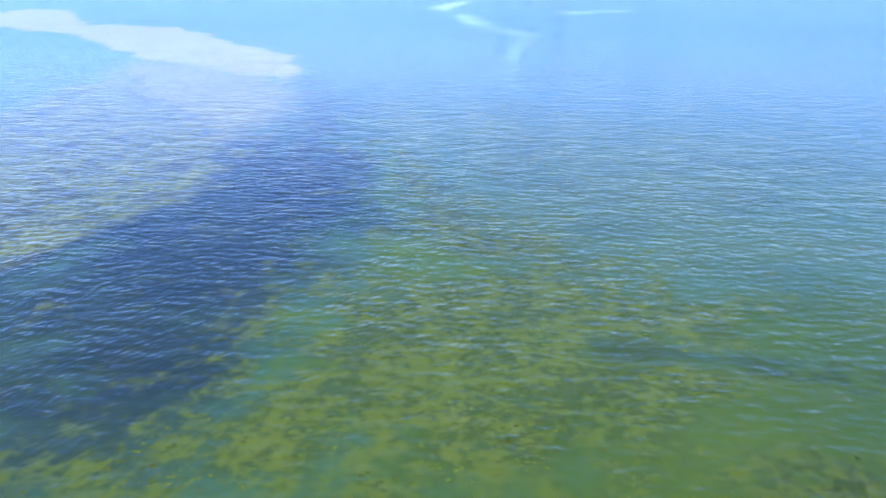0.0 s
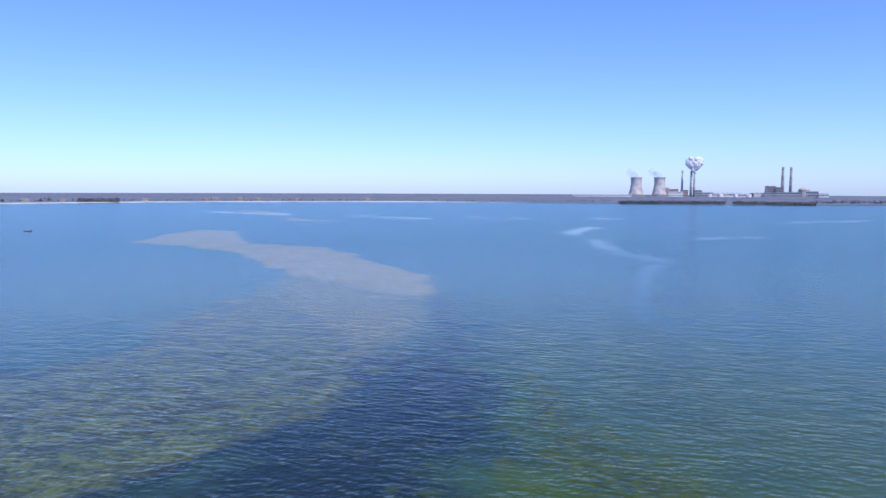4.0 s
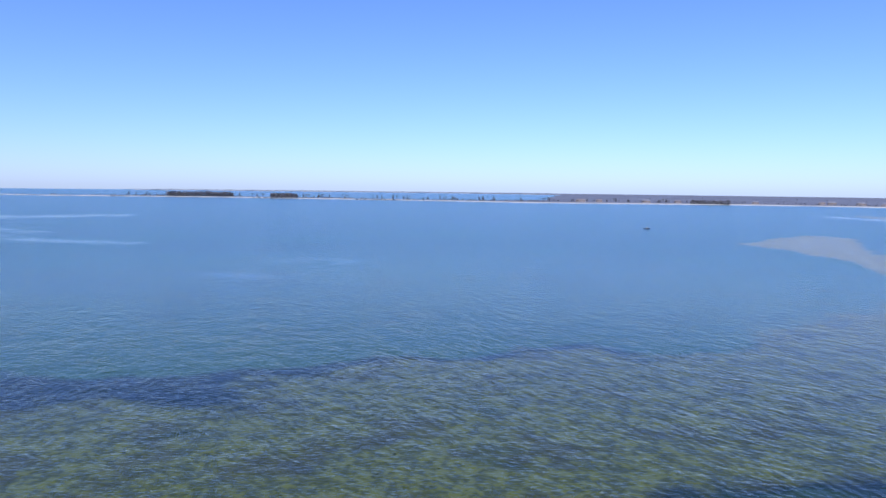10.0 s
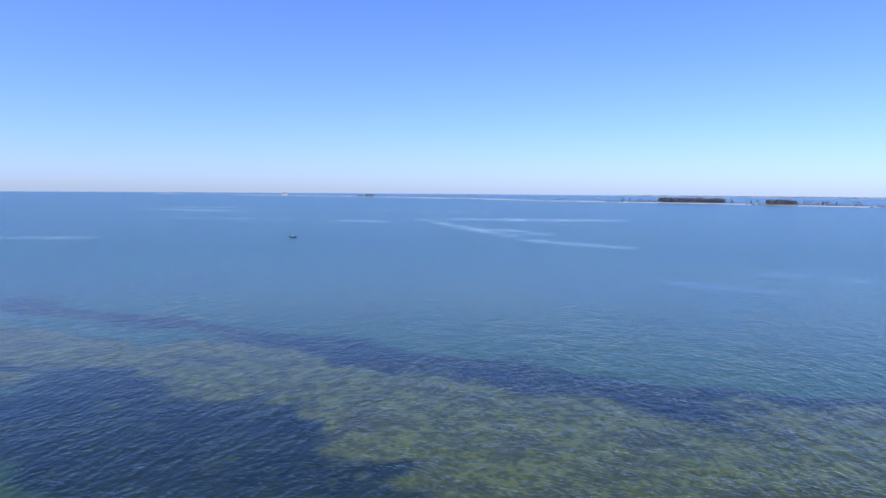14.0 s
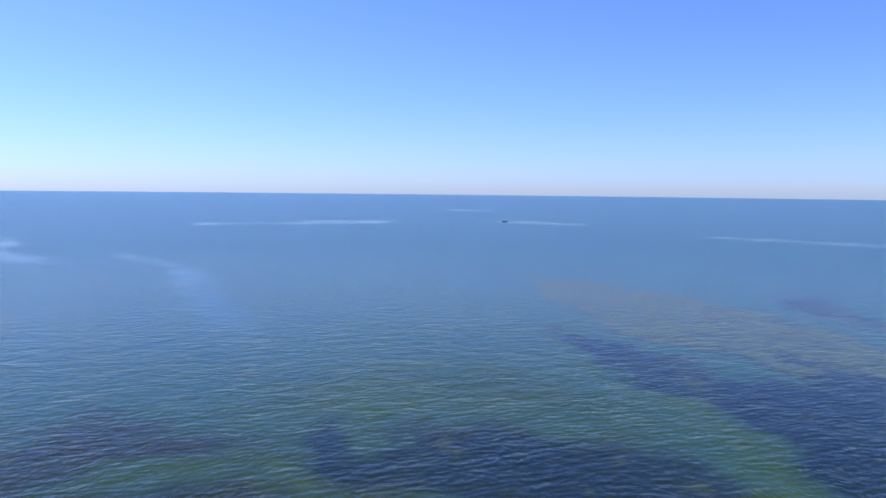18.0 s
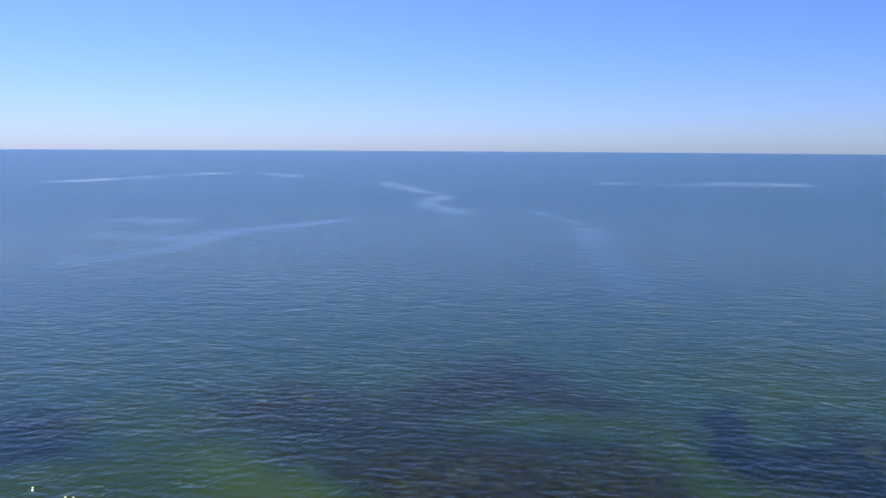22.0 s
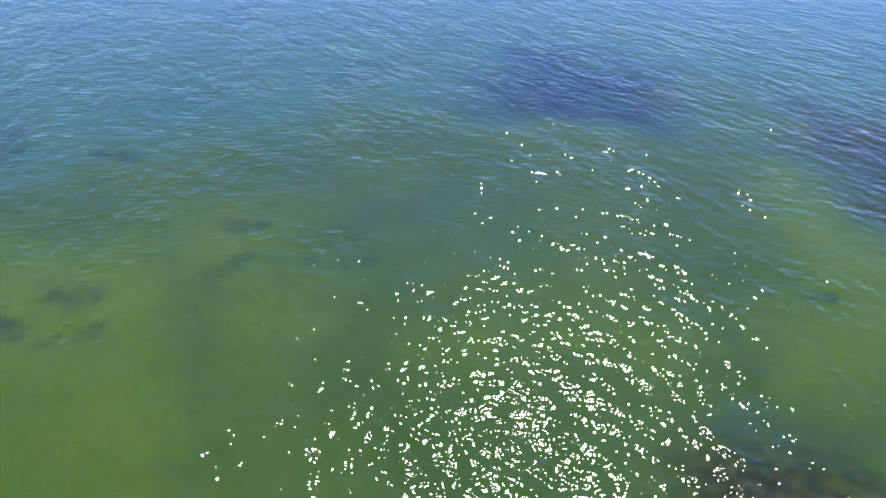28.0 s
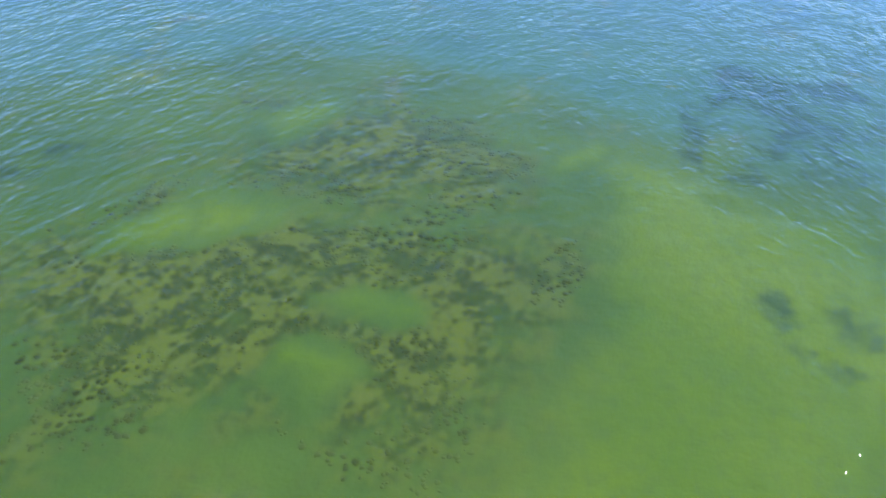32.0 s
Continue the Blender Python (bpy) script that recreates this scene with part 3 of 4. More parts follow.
SEABED_STREAKS.append(("dark", 2.2, [(67.9, -16.0), (63.5, -18.8), (68.9, -23.7)]))
SEABED_STREAKS.append(("dark", 2.4, [(82.6, -16.2), (78.5, -22.1), (73.0, -25.4)]))
SEABED_STREAKS.append(("dark", 1.0, [(42.4, -31.5), (41.9, -32.5)]))
SEABED_STREAKS.append(("dark", 1.2, [(37.9, -25.2), (39.0, -29.4)]))
SEABED_STREAKS.append(("dark", 0.9, [(40.6, -14.0), (40.1, -15.6)]))
SEABED_STREAKS.append(("dark", 0.9, [(44.9, -17.7), (42.7, -18.1)]))
SEABED_STREAKS.append(("dark", 1.2, [(64.0, -29.8), (60.7, -31.5)]))
SEABED_STREAKS.append(("dark", 1.2, [(44.4, -30.4), (43.1, -31.1)]))
SEABED_STREAKS.append(("dark", 1.5, [(34.9, -32.6), (32.0, -36.0)]))
SEABED_STREAKS.append(("dark", 1.0, [(7.7, -54.3), (6.4, -54.8)]))
SEABED_STREAKS.append(("dark", 2, [(9.6, 110.6), (10.2, 98.4)]))
SEABED_STREAKS.append(("dark", 2.5, [(19.4, 53.1), (24.9, 51.7)]))
SEABED_STREAKS.append(("dark", 3, [(31.1, 49.3), (39.3, 46.1)]))
SEABED_STREAKS.append(("dark", 2.0, [(-83.9, 73.9), (-75.2, 72.3)]))
SEABED_STREAKS.append(("dark", 1.5, [(-66.0, 63.5), (-62.5, 65.8)]))
SEABED_STREAKS.append(("dark", 1.5, [(-64.5, 59.9), (-58.0, 62.7)]))
SEABED_STREAKS.append(("dark", 1.5, [(-92.5, 29.4), (-93.6, 35.3)]))
SLICKS.append((8, [(68, 599), (43, 518), (53, 429), (54, 369), (65, 323)]))
SLICKS.append((4, [(34, 197), (36, 170), (40, 158), (49, 154)]))
SLICKS.append((4, [(62, 311), (47, 253), (34, 197)]))
SLICKS.append((14, [(-408, 934), (-269, 837)]))
SLICKS.append((12, [(-185, 823), (-90, 750)]))
SLICKS.append((14, [(-40, 811), (-8, 772)]))
SLICKS.append((12, [(9, 777), (40, 756)]))
SLICKS.append((14, [(100, 802), (114, 776)]))
SLICKS.append((12, [(382, 721), (439, 682)]))
SLICKS.append((12, [(260, 719), (368, 781)]))
SLICKS.append((10, [(128, 473), (161, 491)]))
SLICKS.append((12, [(-587, 21), (-559, 63), (-506, 87)]))
SLICKS.append((24, [(-1139, -389), (-1151, -257)]))
SLICKS.append((16, [(-748, -254), (-692, -47)]))
SLICKS.append((6, [(-268, 133), (-249, 150)]))
SLICKS.append((10, [(-427, 79), (-388, 114)]))
SLICKS.append((18, [(-754, 37), (-750, 192)]))
SLICKS.append((6, [(-277, 135), (-252, 158)]))
SLICKS.append((16, [(-718, 97), (-744, 199)]))
SLICKS.append((14, [(-465, -538), (-459, -464)]))
SLICKS.append((14, [(-278, -616), (-336, -595)]))
SLICKS.append((22, [(-1040, -401), (-961, -233)]))
SLICKS.append((10, [(-423, -301), (-449, -202)]))
SLICKS.append((9, [(14, -598), (-28, -431), (-14, -372), (-33, -318)]))
SLICKS.append((12, [(-171, -593), (-318, -561)]))
SLICKS.append((12, [(-430, -536), (-463, -459)]))
SLICKS.append((5, [(-61, -337), (-75, -262), (-56, -205), (-54, -142)]))
SLICKS.append((24, [(-636, -903), (-676, -847)]))
SLICKS.append((18, [(279, -580), (195, -802)]))
SLICKS.append((14, [(136, -779), (96, -713)]))
SLICKS.append((8, [(118, -292), (86, -287)]))
SLICKS.append((7, [(99, -242), (65, -229), (53, -256), (20, -291)]))
SLICKS.append((18, [(464, -1105), (367, -1203)]))
SLICKS.append((10, [(-176, -590), (-336, -574)]))
SLICKS.append((6, [(80, -185), (64, -210), (54, -252), (31, -285)]))
SLICKS.append((7, [(13, -583), (-28, -422)]))
SLICKS.append((6, [(-13, -361), (-33, -316)]))
SLICKS.append((3, [(-59, -222), (-52, -159)]))
SLICKS.append((6, [(-71, -263), (-51, -166), (-53, -136)]))
SLICKS.append((8, [(-465, -522), (-453, -456)]))
SLICKS.append((10, [(-1111, -94), (-964, 85)]))
SLICKS.append((9, [(-748, -4), (-433, 74)]))
SLICKS.append((7, [(-244, 90), (-216, 114)]))

# ---------------------------------------------------------------- ground: sea floor and shore in one sheet
SHORE = [(-110, 3900), (-104, 3250), (-98, 2950), (-90, 2600), (-80, 2080), (-70, 1960), (-58, 1740), (-45, 1570), (-30, 1680), (-20, 1740), (-8, 1760), (2, 1690), (8, 1650), (14, 1610), (20, 1650), (26, 1780), (36, 1900), (60, 2300)]
BARRIER = [(-110, 40), (-100, 90), (-80, 120), (-60, 130), (-48, 150), (-43, 400), (-40, 5000), (60, 5000)]   # how far inland the land goes
FAR_LAND = [(-110, 6000), (-76, 6000), (-74, 4550), (-50, 4200), (-42, 3900)]       # beyond the lagoon


def table(rows, az):
    return np.interp(az, [a for a, _ in rows], [b for _, b in rows])


def land_depth(x, y):
    """Metres inland from the waterline; negative at sea."""
    az, r = np.degrees(np.arctan2(x, y)), np.hypot(x, y)
    wob = (fbm(x, y, 260.0, 4, 31) - 0.5) * 90
    front = r - table(SHORE, az) + wob
    back = table(SHORE, az) + table(BARRIER, az) - r + wob * 0.4
    d = np.minimum(front, back)
    d = np.maximum(d, np.where(az < -41, r - table(FAR_LAND, az), -1e4))
    return np.where((az > -110) & (az < 60), d, -500.0)


SEABED_GRID = {}


def build_ground():
    radii = np.concatenate([[3.0], np.geomspace(8, 300, 330), np.geomspace(304, 4950, 250)])
    x, y, make = polar_sheet("ground", radii, 720)
    r = np.hypot(x, y)
    ragged = np.clip(r / 60, 0.4, 2.2)
    wx = x + (fbm(x, y, 15.0, 4, 5) - 0.5) * 7 * ragged + (fbm(x, y, 3.0, 2, 6) - 0.5) * 2
    wy = y + (fbm(x, y, 15.0, 4, 9) - 0.5) * 7 * ragged + (fbm(x, y, 3.0, 2, 7) - 0.5) * 2
    kinds = ("sand", "mixed", "reef", "reef2", "deep", "murk", "weed", "green", "green2", "shallow")
    layers = {key: np.zeros_like(x) for key in kinds}
    dark = np.zeros_like(x)

    under = {"reef2": "green2", "green": "green2", "reef": "deep"}

    def lay(kind, s):
        """Each bed covers what lies below it; patchy ones let another ground show in their gaps."""
        if kind == "weed":
            layers[kind] = np.maximum(layers[kind], s)
            return
        if kind in under:
            lay(under[kind], s)
            layers[kind] = np.maximum(layers[kind], s)
            if kind == "green":
                layers["reef2"] *= 1 - s
            return
        for key in kinds:
            layers[key] *= 1 - s
        layers[kind] += s

    lay("green2", 0.85 * step(r, 80, 45) * step(x - 0.9 * y, -40, 5))
    for kind, soft, weight, pts in SEABED_AREAS:
        px, py, reach = [q[0] for q in pts], [q[1] for q in pts], soft * 1.5
        m = (wx > min(px) - reach) & (wx < max(px) + reach) & (wy > min(py) - reach) & (wy < max(py) + reach)
        s = np.zeros_like(x)
        s[m] = weight * step(inside(wx[m], wy[m], pts), -reach, reach)
        if kind == "dark":
            dark = np.maximum(dark, s)
        else:
            lay(kind, s)
    for kind, half, pts in SEABED_STREAKS:
        s = step(seg_distance(0.5 * (x + wx), 0.5 * (y + wy), pts), half * 2.0, half * 0.2)
        if kind == "dark":
            dark = np.maximum(dark, s)
        else:
            lay(kind, s)
    layers["dark"] = dark
    d = land_depth(x, y)
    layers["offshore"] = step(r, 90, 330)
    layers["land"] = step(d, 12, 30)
    layers["beach"] = step(d, -6, 2) * step(d, 46, 30) * step(np.degrees(np.arctan2(x, y)), 4, -8)
    z = -1.15 + 0.25 * (fbm(x, y, 30.0, 4, 3) - 0.5)
    z += 0.55 * layers["sand"] + 0.35 * layers["mixed"] + 0.30 * layers["green"] + 0.25 * layers["reef"] - 0.7 * layers["deep"]
    z += (fbm(x, y, 3.0, 3, 77) - 0.5) * 0.25 * np.maximum(layers["reef"], np.maximum(layers["reef2"], layers["weed"]))
    z = np.where(d > -40, z + step(d, -40, 0) * (-z + 0.02), z)
    z = np.where(d > 0, step(d, 0, 30) * 1.0 + 0.02 + step(d, 30, 120) * (fbm(x, y, 90.0, 3, 8) * 1.0), z)
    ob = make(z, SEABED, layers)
    SEABED_GRID.update(radii=radii, z=z, layers=layers)
    return tagged(ob, "shallow sandy sea floor with weed beds rising to a low marshy shore", "ground", kind="structure")


def build_water():
    radii = np.concatenate([[2.0], np.geomspace(5, 240, 470), np.geomspace(244, 4950, 110)])
    x, y, make = polar_sheet("water", radii, 1080)
    r = np.hypot(x, y)
    slick = np.zeros_like(x)
    far = r > 60
    for half, pts in SLICKS:
        wob = (fbm(x[far], y[far], 18.0, 3, 12) - 0.5) * half * 1.6
        slick[far] = np.maximum(slick[far], step(seg_distance(x[far] + wob, y[far] + wob, pts), half * 1.5, half * 0.1) * step(fbm(x[far], y[far], 14.0 + half, 4, 21), 0.22, 0.56))
    slick *= np.clip(r / 450, 0.45, 1.0)
    rng = np.random.default_rng(4)
    z = np.zeros_like(x)
    near = r < 240
    nx, ny = x[near], y[near]
    h = np.zeros_like(nx)
    for i in range(44):
        lam = 0.8 * (1.7 / 0.8) ** rng.random()
        az = radians(WIND_AZ + rng.normal() * 42)
        kx, ky = 2 * math.pi / lam * math.sin(az), 2 * math.pi / lam * math.cos(az)
        h += 0.0028 * lam * np.sin(nx * kx + ny * ky + rng.random() * 6.283) / 1.6
    z[near] = h * step(r[near], 240, 130) * (1 - 0.8 * slick[near])
    ob = make(z, WATER, {"slick": slick, "fetch": step(r, 110, 420)})
    ob.visible_shadow = False
    return tagged(ob, "clear rippled sea water with smooth slicks", "water", kind="structure")


GROUND = build_ground()
WATER_SHEET = build_water()


def ground_z(p):
    d = float(land_depth(np.array([p[0]]), np.array([p[1]]))[0])
    x, y = np.array([p[0]]), np.array([p[1]])
    if d <= 0:
        return 0.0
    return float(step(np.array([d]), 0, 30)[0] * 1.0 + 0.02 + step(np.array([d]), 30, 120)[0] * fbm(x, y, 90.0, 3, 8)[0])


def stand(az, r, sink=0.05):
    p = bearing(az, r)
    p.z = ground_z(p) - sink
    return p


# ---------------------------------------------------------------- the power station
PLANT_R = 3650.0


def add_cooling_tower(az, r, label):
    base = stand(az, r, 0.3)
    t = empty("cooling_tower", base, -az)
    hgt, r0, rt, rtop = 92.0, 38.0, 25.0, 27.5
    zs = [7 + (hgt - 7) * i / 22 for i in range(23)]
    zt = 68.0

    def rad(z):
        if z <= zt:
            return math.sqrt(rt ** 2 + (r0 ** 2 - rt ** 2) * ((zt - z) / zt) ** 2)
        return rt + (rtop - rt) * ((z - zt) / (hgt - zt)) ** 2

    prof = [(rad(z), z) for z in zs] + [(rad(z) - 1.0, z) for z in reversed(zs)]
    part("shell", revolve(prof, 64, True), CONCRETE, t, smooth=True)
    part("rim", revolve([(rtop + 0.9, hgt - 2.2), (rtop + 0.9, hgt + 0.3), (rtop - 0.3, hgt + 0.3), (rtop - 0.3, hgt - 2.2)], 64, True), DARK_CONCRETE, t)
    part("basin", revolve([(r0 + 4, 0), (r0 + 4, 1.6), (r0 + 3, 1.6), (r0 + 3, 0)], 64, True), DARK_CONCRETE, t)
    leg = part("leg", tubed((0, 0, -0.2), (3.2, -0.6, 7.6), 0.6, n=6), CONCRETE, t)
    n = 28
    for k in range(n):
        m = pose(0, 0, 0, 0, 0, 360 / n * k) @ Matrix.Translation((r0 - 0.2, 0, 0)) @ pose(0, 0, 0, 0, 0, 90)
        if k == 0:
            leg.matrix_basis = m
        else:
            share("leg", leg.data, t, m)
        share("leg", leg.data, t, m @ Matrix.Diagonal((-1, 1, 1, 1)))
    for k in range(2):
        a = radians(200 + 140 * k)
        bm = bmesh.new()
        for i in range(20):
            z = 8 + (hgt - 8) * i / 20
            z1 = 8 + (hgt - 8) * (i + 1) / 20
            for off in (-0.35, 0.35):
                c, s = math.cos(a + off / r0), math.sin(a + off / r0)
                tube(bm, ((rad(z) + 0.5) * c, (rad(z) + 0.5) * s, z), ((rad(z1) + 0.5) * c, (rad(z1) + 0.5) * s, z1), 0.12, n=4)
        part("ladder", bm, STEEL, t)
    return tagged(t, label, "cooling tower", "cooling towers")


def add_chimney(az, r, hgt, rb, rt, mat, label):
    t = empty("chimney", stand(az, r, 0.3), -az)
    part("shaft", revolve([(rb, 0), (rb * 0.6 + rt * 0.4, hgt * 0.45), (rt, hgt), (rt - 0.5, hgt), (rt - 0.6, hgt * 0.5), (rb - 0.8, 0)], 24, True), mat, t, smooth=True)
    part("cap", revolve([(rt + 0.5, hgt - 3), (rt + 0.7, hgt + 0.6), (rt - 0.4, hgt + 0.6), (rt - 0.4, hgt - 3)], 24, True), DARK_CONCRETE, t)
    for f in (0.35, 0.66, 0.93):
        rr = rb + (rt - rb) * f
        part("platform", revolve([(rr, hgt * f), (rr + 1.6, hgt * f), (rr + 1.6, hgt * f + 1.2), (rr + 1.45, hgt * f + 1.2), (rr + 1.45, hgt * f + 0.2), (rr, hgt * f + 0.2)], 24, True), STEEL, t)
    bm = bmesh.new()
    for off in (-0.3, 0.3):
        tube(bm, (off, -rb - 0.25, 2), (off, -rt - 0.25, hgt - 2), 0.08, n=4)
    part("ladder", bm, STEEL, t)
    return tagged(t, label, "chimney", "power station chimneys")


def add_hall(name, az, r, w, d, hgt, mat, label, roof_mat=None, storeys=3, bays=8, annexes=()):
    """An industrial hall: walls, roof with parapet, rows of dark louvres, roof vents."""
    t = empty(name, stand(az, r, 0.3), -az)
    part("wall", boxed(-w / 2, -d / 2, 0, w / 2, d / 2, hgt, 0.15), mat, t)
    part("roof", boxed(-w / 2 - 0.6, -d / 2 - 0.6, hgt + 0.004, w / 2 + 0.6, d / 2 + 0.6, hgt + 1.2, 0.2), roof_mat or GREY_PANEL, t)
    win = None
    for s in range(storeys):
        for b in range(bays):
            cx, cz = -w / 2 + w * (b + 0.5) / bays, hgt * (s + 0.6) / storeys
            m = pose(cx, -d / 2 - 0.12, cz)
            if win is None:
                win = part("window", boxed(-w / bays * 0.34, -0.1, -hgt / storeys * 0.16, w / bays * 0.34, 0.14, hgt / storeys * 0.16, 0.03), GLASS_DARK, t)
                win.matrix_basis = m
            else:
                share("window", win.data, t, m)
    for b in range(max(2, bays // 3)):
        bm = tubed((0, 0, 0), (0, 0, 2.4), 1.2, n=10)
        tube(bm, (0, 0, 2.4), (0, 0, 3.2), 1.7, 0.5, 10)
        v = part("roof_vent", bm, STEEL, t)
        v.matrix_basis = pose(-w / 2 + w * (b + 0.5) / max(2, bays // 3), 0, hgt + 1.2)
    for x0, x1, y0, y1, h in annexes:
        part("annex", boxed(x0, y0, 0, x1, y1, h, 0.1), mat, t)
    return tagged(t, label, "industrial building")


def add_tank(az, r, rad, hgt, mat, label):
    t = empty("storage_tank", stand(az, r, 0.3), -az)
    part("shell", revolve([(rad, 0), (rad, hgt), (rad - 0.2, hgt), (rad - 0.2, 0)], 32, True), mat, t, smooth=False)
    part("roof", revolve([(rad + 0.1, hgt), (rad * 0.5, hgt + rad * 0.13), (0.05, hgt + rad * 0.17)], 32), mat, t)
    part("ladder", tubed((0, -rad - 0.3, 0.2), (0, -rad - 0.3, hgt), 0.15, n=5), STEEL, t)
    return tagged(t, label, "tank", "storage tanks")


def add_plume(name, az, r, z0, blobs, mat, label):
    """A cloud of steam as one lumpy body."""
    t = stand(az, r)
    bm, ball = bmesh.new(), bmesh.new()
    bmesh.ops.create_icosphere(ball, subdivisions=3, radius=1.0)
    ball.verts.index_update()
    for x, y, z, s in blobs:
        vs = []
        for v in ball.verts:
            c = v.co * s
            n = noise.fractal(Vector((c.x * 0.07 + x, c.y * 0.07 + y, c.z * 0.07 + z)), 0.8, 2.1, 4)
            vs.append(bm.verts.new(c * (1 + 0.22 * n) + Vector((x, y, z))))
        for f in ball.faces:
            bm.faces.new([vs[v.index] for v in f.verts])
    ball.free()
    ob = part(name, bm, mat, None, smooth=True)
    ob.matrix_basis = pose(t.x, t.y, z0, 0, 0, -az)
    return tagged(ob, label, "steam", kind="stuff")


def build_plant():
    R = PLANT_R
    for az in (9.84, 11.56):
        add_cooling_tower(az, R, "tall pale concrete hyperbolic cooling tower above low scrub")
        rs = random.Random(int(az * 100))
        add_plume("steam_wisp", az, R, 96, [(-4 - i * 9, rs.uniform(-6, 6), 5 + i * 6, 15 + i * 1.5) for i in range(4)], VAPOUR, "thin pale vapour drifting off a cooling tower")
    add_chimney(13.19, R + 60, 126, 5.6, 3.8, DARK_CONCRETE, "slim grey concrete chimney with steel platforms")
    add_chimney(13.83, R, 122, 6.6, 5.0, DARK_CONCRETE, "grey concrete chimney giving off dense white steam")
    add_chimney(14.06, R + 40, 118, 5.6, 4.4, DARK_CONCRETE, "grey concrete chimney beside a taller one")
    rs = random.Random(3)
    blobs = [(0, 0, 8, 9), (-3, 0, 18, 13), (6, 0, 24, 15), (-12, 0, 34, 18), (14, 0, 34, 19), (-21, 0, 46, 18), (23, 0, 46, 18), (0, 0, 46, 20), (-27, 0, 57, 13), (28, 0, 58, 14)]
    add_plume("steam_plume", 14.0, R - 10, 114, blobs + [(rs.uniform(-34, 34), rs.uniform(-12, 12), rs.uniform(40, 70), rs.uniform(7, 12)) for _ in range(16)], STEAM, "dense white billowing steam cloud over a chimney")
    add_hall("boiler_house", 12.45, R + 20, 62, 40, 34, RUST_PANEL, "tall rust red boiler house with dark louvres", RUST_PANEL, 4, 8, [(-31, -12, -26, -20.2, 42)])
    add_hall("boiler_house", 13.35, R + 20, 36, 36, 30, RUST_PANEL, "rust red boiler house with a grey roof", GREY_PANEL, 4, 5)
    add_hall("turbine_hall", 12.75, R - 70, 66, 30, 22, WHITE_PANEL, "long white turbine hall in front of boiler houses", WHITE_PANEL, 2, 10)
    add_hall("precipitator", 14.35, R + 30, 34, 30, 30, GREY_PANEL, "blue grey metal precipitator building", GREY_PANEL, 3, 5)
    add_hall("service_building", 14.95, R - 20, 60, 30, 20, GREY_PANEL, "low grey service building", WHITE_PANEL, 2, 9)
    add_hall("workshop", 15.55, R - 60, 40, 26, 15, WHITE_PANEL, "white metal workshop shed with a grey roof", GREY_PANEL, 1, 6)
    add_hall("warehouse", 16.55, R - 120, 74, 34, 17, WHITE_PANEL, "long white warehouse with a pale roof", WHITE_PANEL, 1, 12)
    add_hall("warehouse", 17.45, R - 120, 50, 34, 14, WHITE_PANEL, "white warehouse with a pale roof", WHITE_PANEL, 1, 8)
    for i, az in enumerate((15.15, 15.9, 16.95, 17.85)):
        add_tank(az, R - 180, 9 + (i % 2) * 3, 12 + (i % 3), WHITE_PANEL, "white steel storage tank with a shallow cone roof")
    # older units
    add_chimney(20.05, R, 138, 7.4, 5.2, BROWN_PANEL, "tall brown concrete chimney of the older units")
    add_chimney(20.58, R, 136, 6.8, 4.8, BROWN_PANEL, "tall brown chimney beside a reactor building")
    add_hall("boiler_house", 19.26, R, 46, 40, 50, BROWN_PANEL, "tall square brown boiler house", BROWN_PANEL, 5, 5)
    add_hall("boiler_house", 19.86, R - 20, 30, 36, 44, BROWN_PANEL, "narrow brown boiler house at a chimney foot", BROWN_PANEL, 4, 3)
    add_hall("turbine_hall", 20.05, R - 80, 150, 36, 22, GREY_PANEL, "long blue grey turbine hall", GREY_PANEL, 2, 16)
    add_hall("service_building", 18.55, R - 60, 46, 30, 18, WHITE_PANEL, "low white metal service building with a grey roof", GREY_PANEL, 2, 6)
    t = empty("reactor_building", stand(21.45, R, 0.3), -21.45)
    part("wall", revolve([(22, 0), (22, 34), (21, 34), (21, 0)], 40, True), CONCRETE, t, smooth=False)
    part("dome", revolve([(22.6, 32), (22.6, 35), (19, 39), (13, 42), (6, 43.6), (0.05, 44)], 40), CONCRETE, t, smooth=True)
    for k in range(10):
        a = 2 * math.pi * k / 10
        part("buttress", boxed(-1.5, -0.8, 0, 1.5, 1.6, 34, 0.1), CONCRETE, t).matrix_basis = pose(22 * math.cos(a), 22 * math.sin(a), 0, 0, 0, math.degrees(a) - 90)
    tagged(t, "round pale concrete reactor building with a shallow dome", "reactor building")
    add_hall("auxiliary_building", 21.9, R, 60, 40, 26, GREY_PANEL, "blue grey auxiliary building", GREY_PANEL, 2, 7)
    add_hall("auxiliary_building", 22.7, R - 20, 40, 30, 16, WHITE_PANEL, "low white auxiliary building", GREY_PANEL, 1, 5)
    # long pale causeway building and conveyor towards the shore
    add_hall("conveyor_gallery", 7.3, 3400, 265, 6, 9, WHITE_PANEL, "long low white conveyor gallery", WHITE_PANEL, 1, 24)
    pile = bmesh.new()
    bmesh.ops.create_cone(pile, cap_ends=False, segments=28, radius1=70, radius2=6, depth=18)
    for v in pile.verts:
        v.co *= 1 + 0.06 * noise.noise(v.co * 0.05)
        v.co.z += 9
    ob = part("coal_pile", pile, COAL, None)
    ob.matrix_basis = Matrix.Translation(stand(18.1, R + 40)) @ Matrix.Diagonal((1.2, 0.8, 1, 1))
    tagged(ob, "broad black coal heap beside the power station", "coal pile")


build_plant()


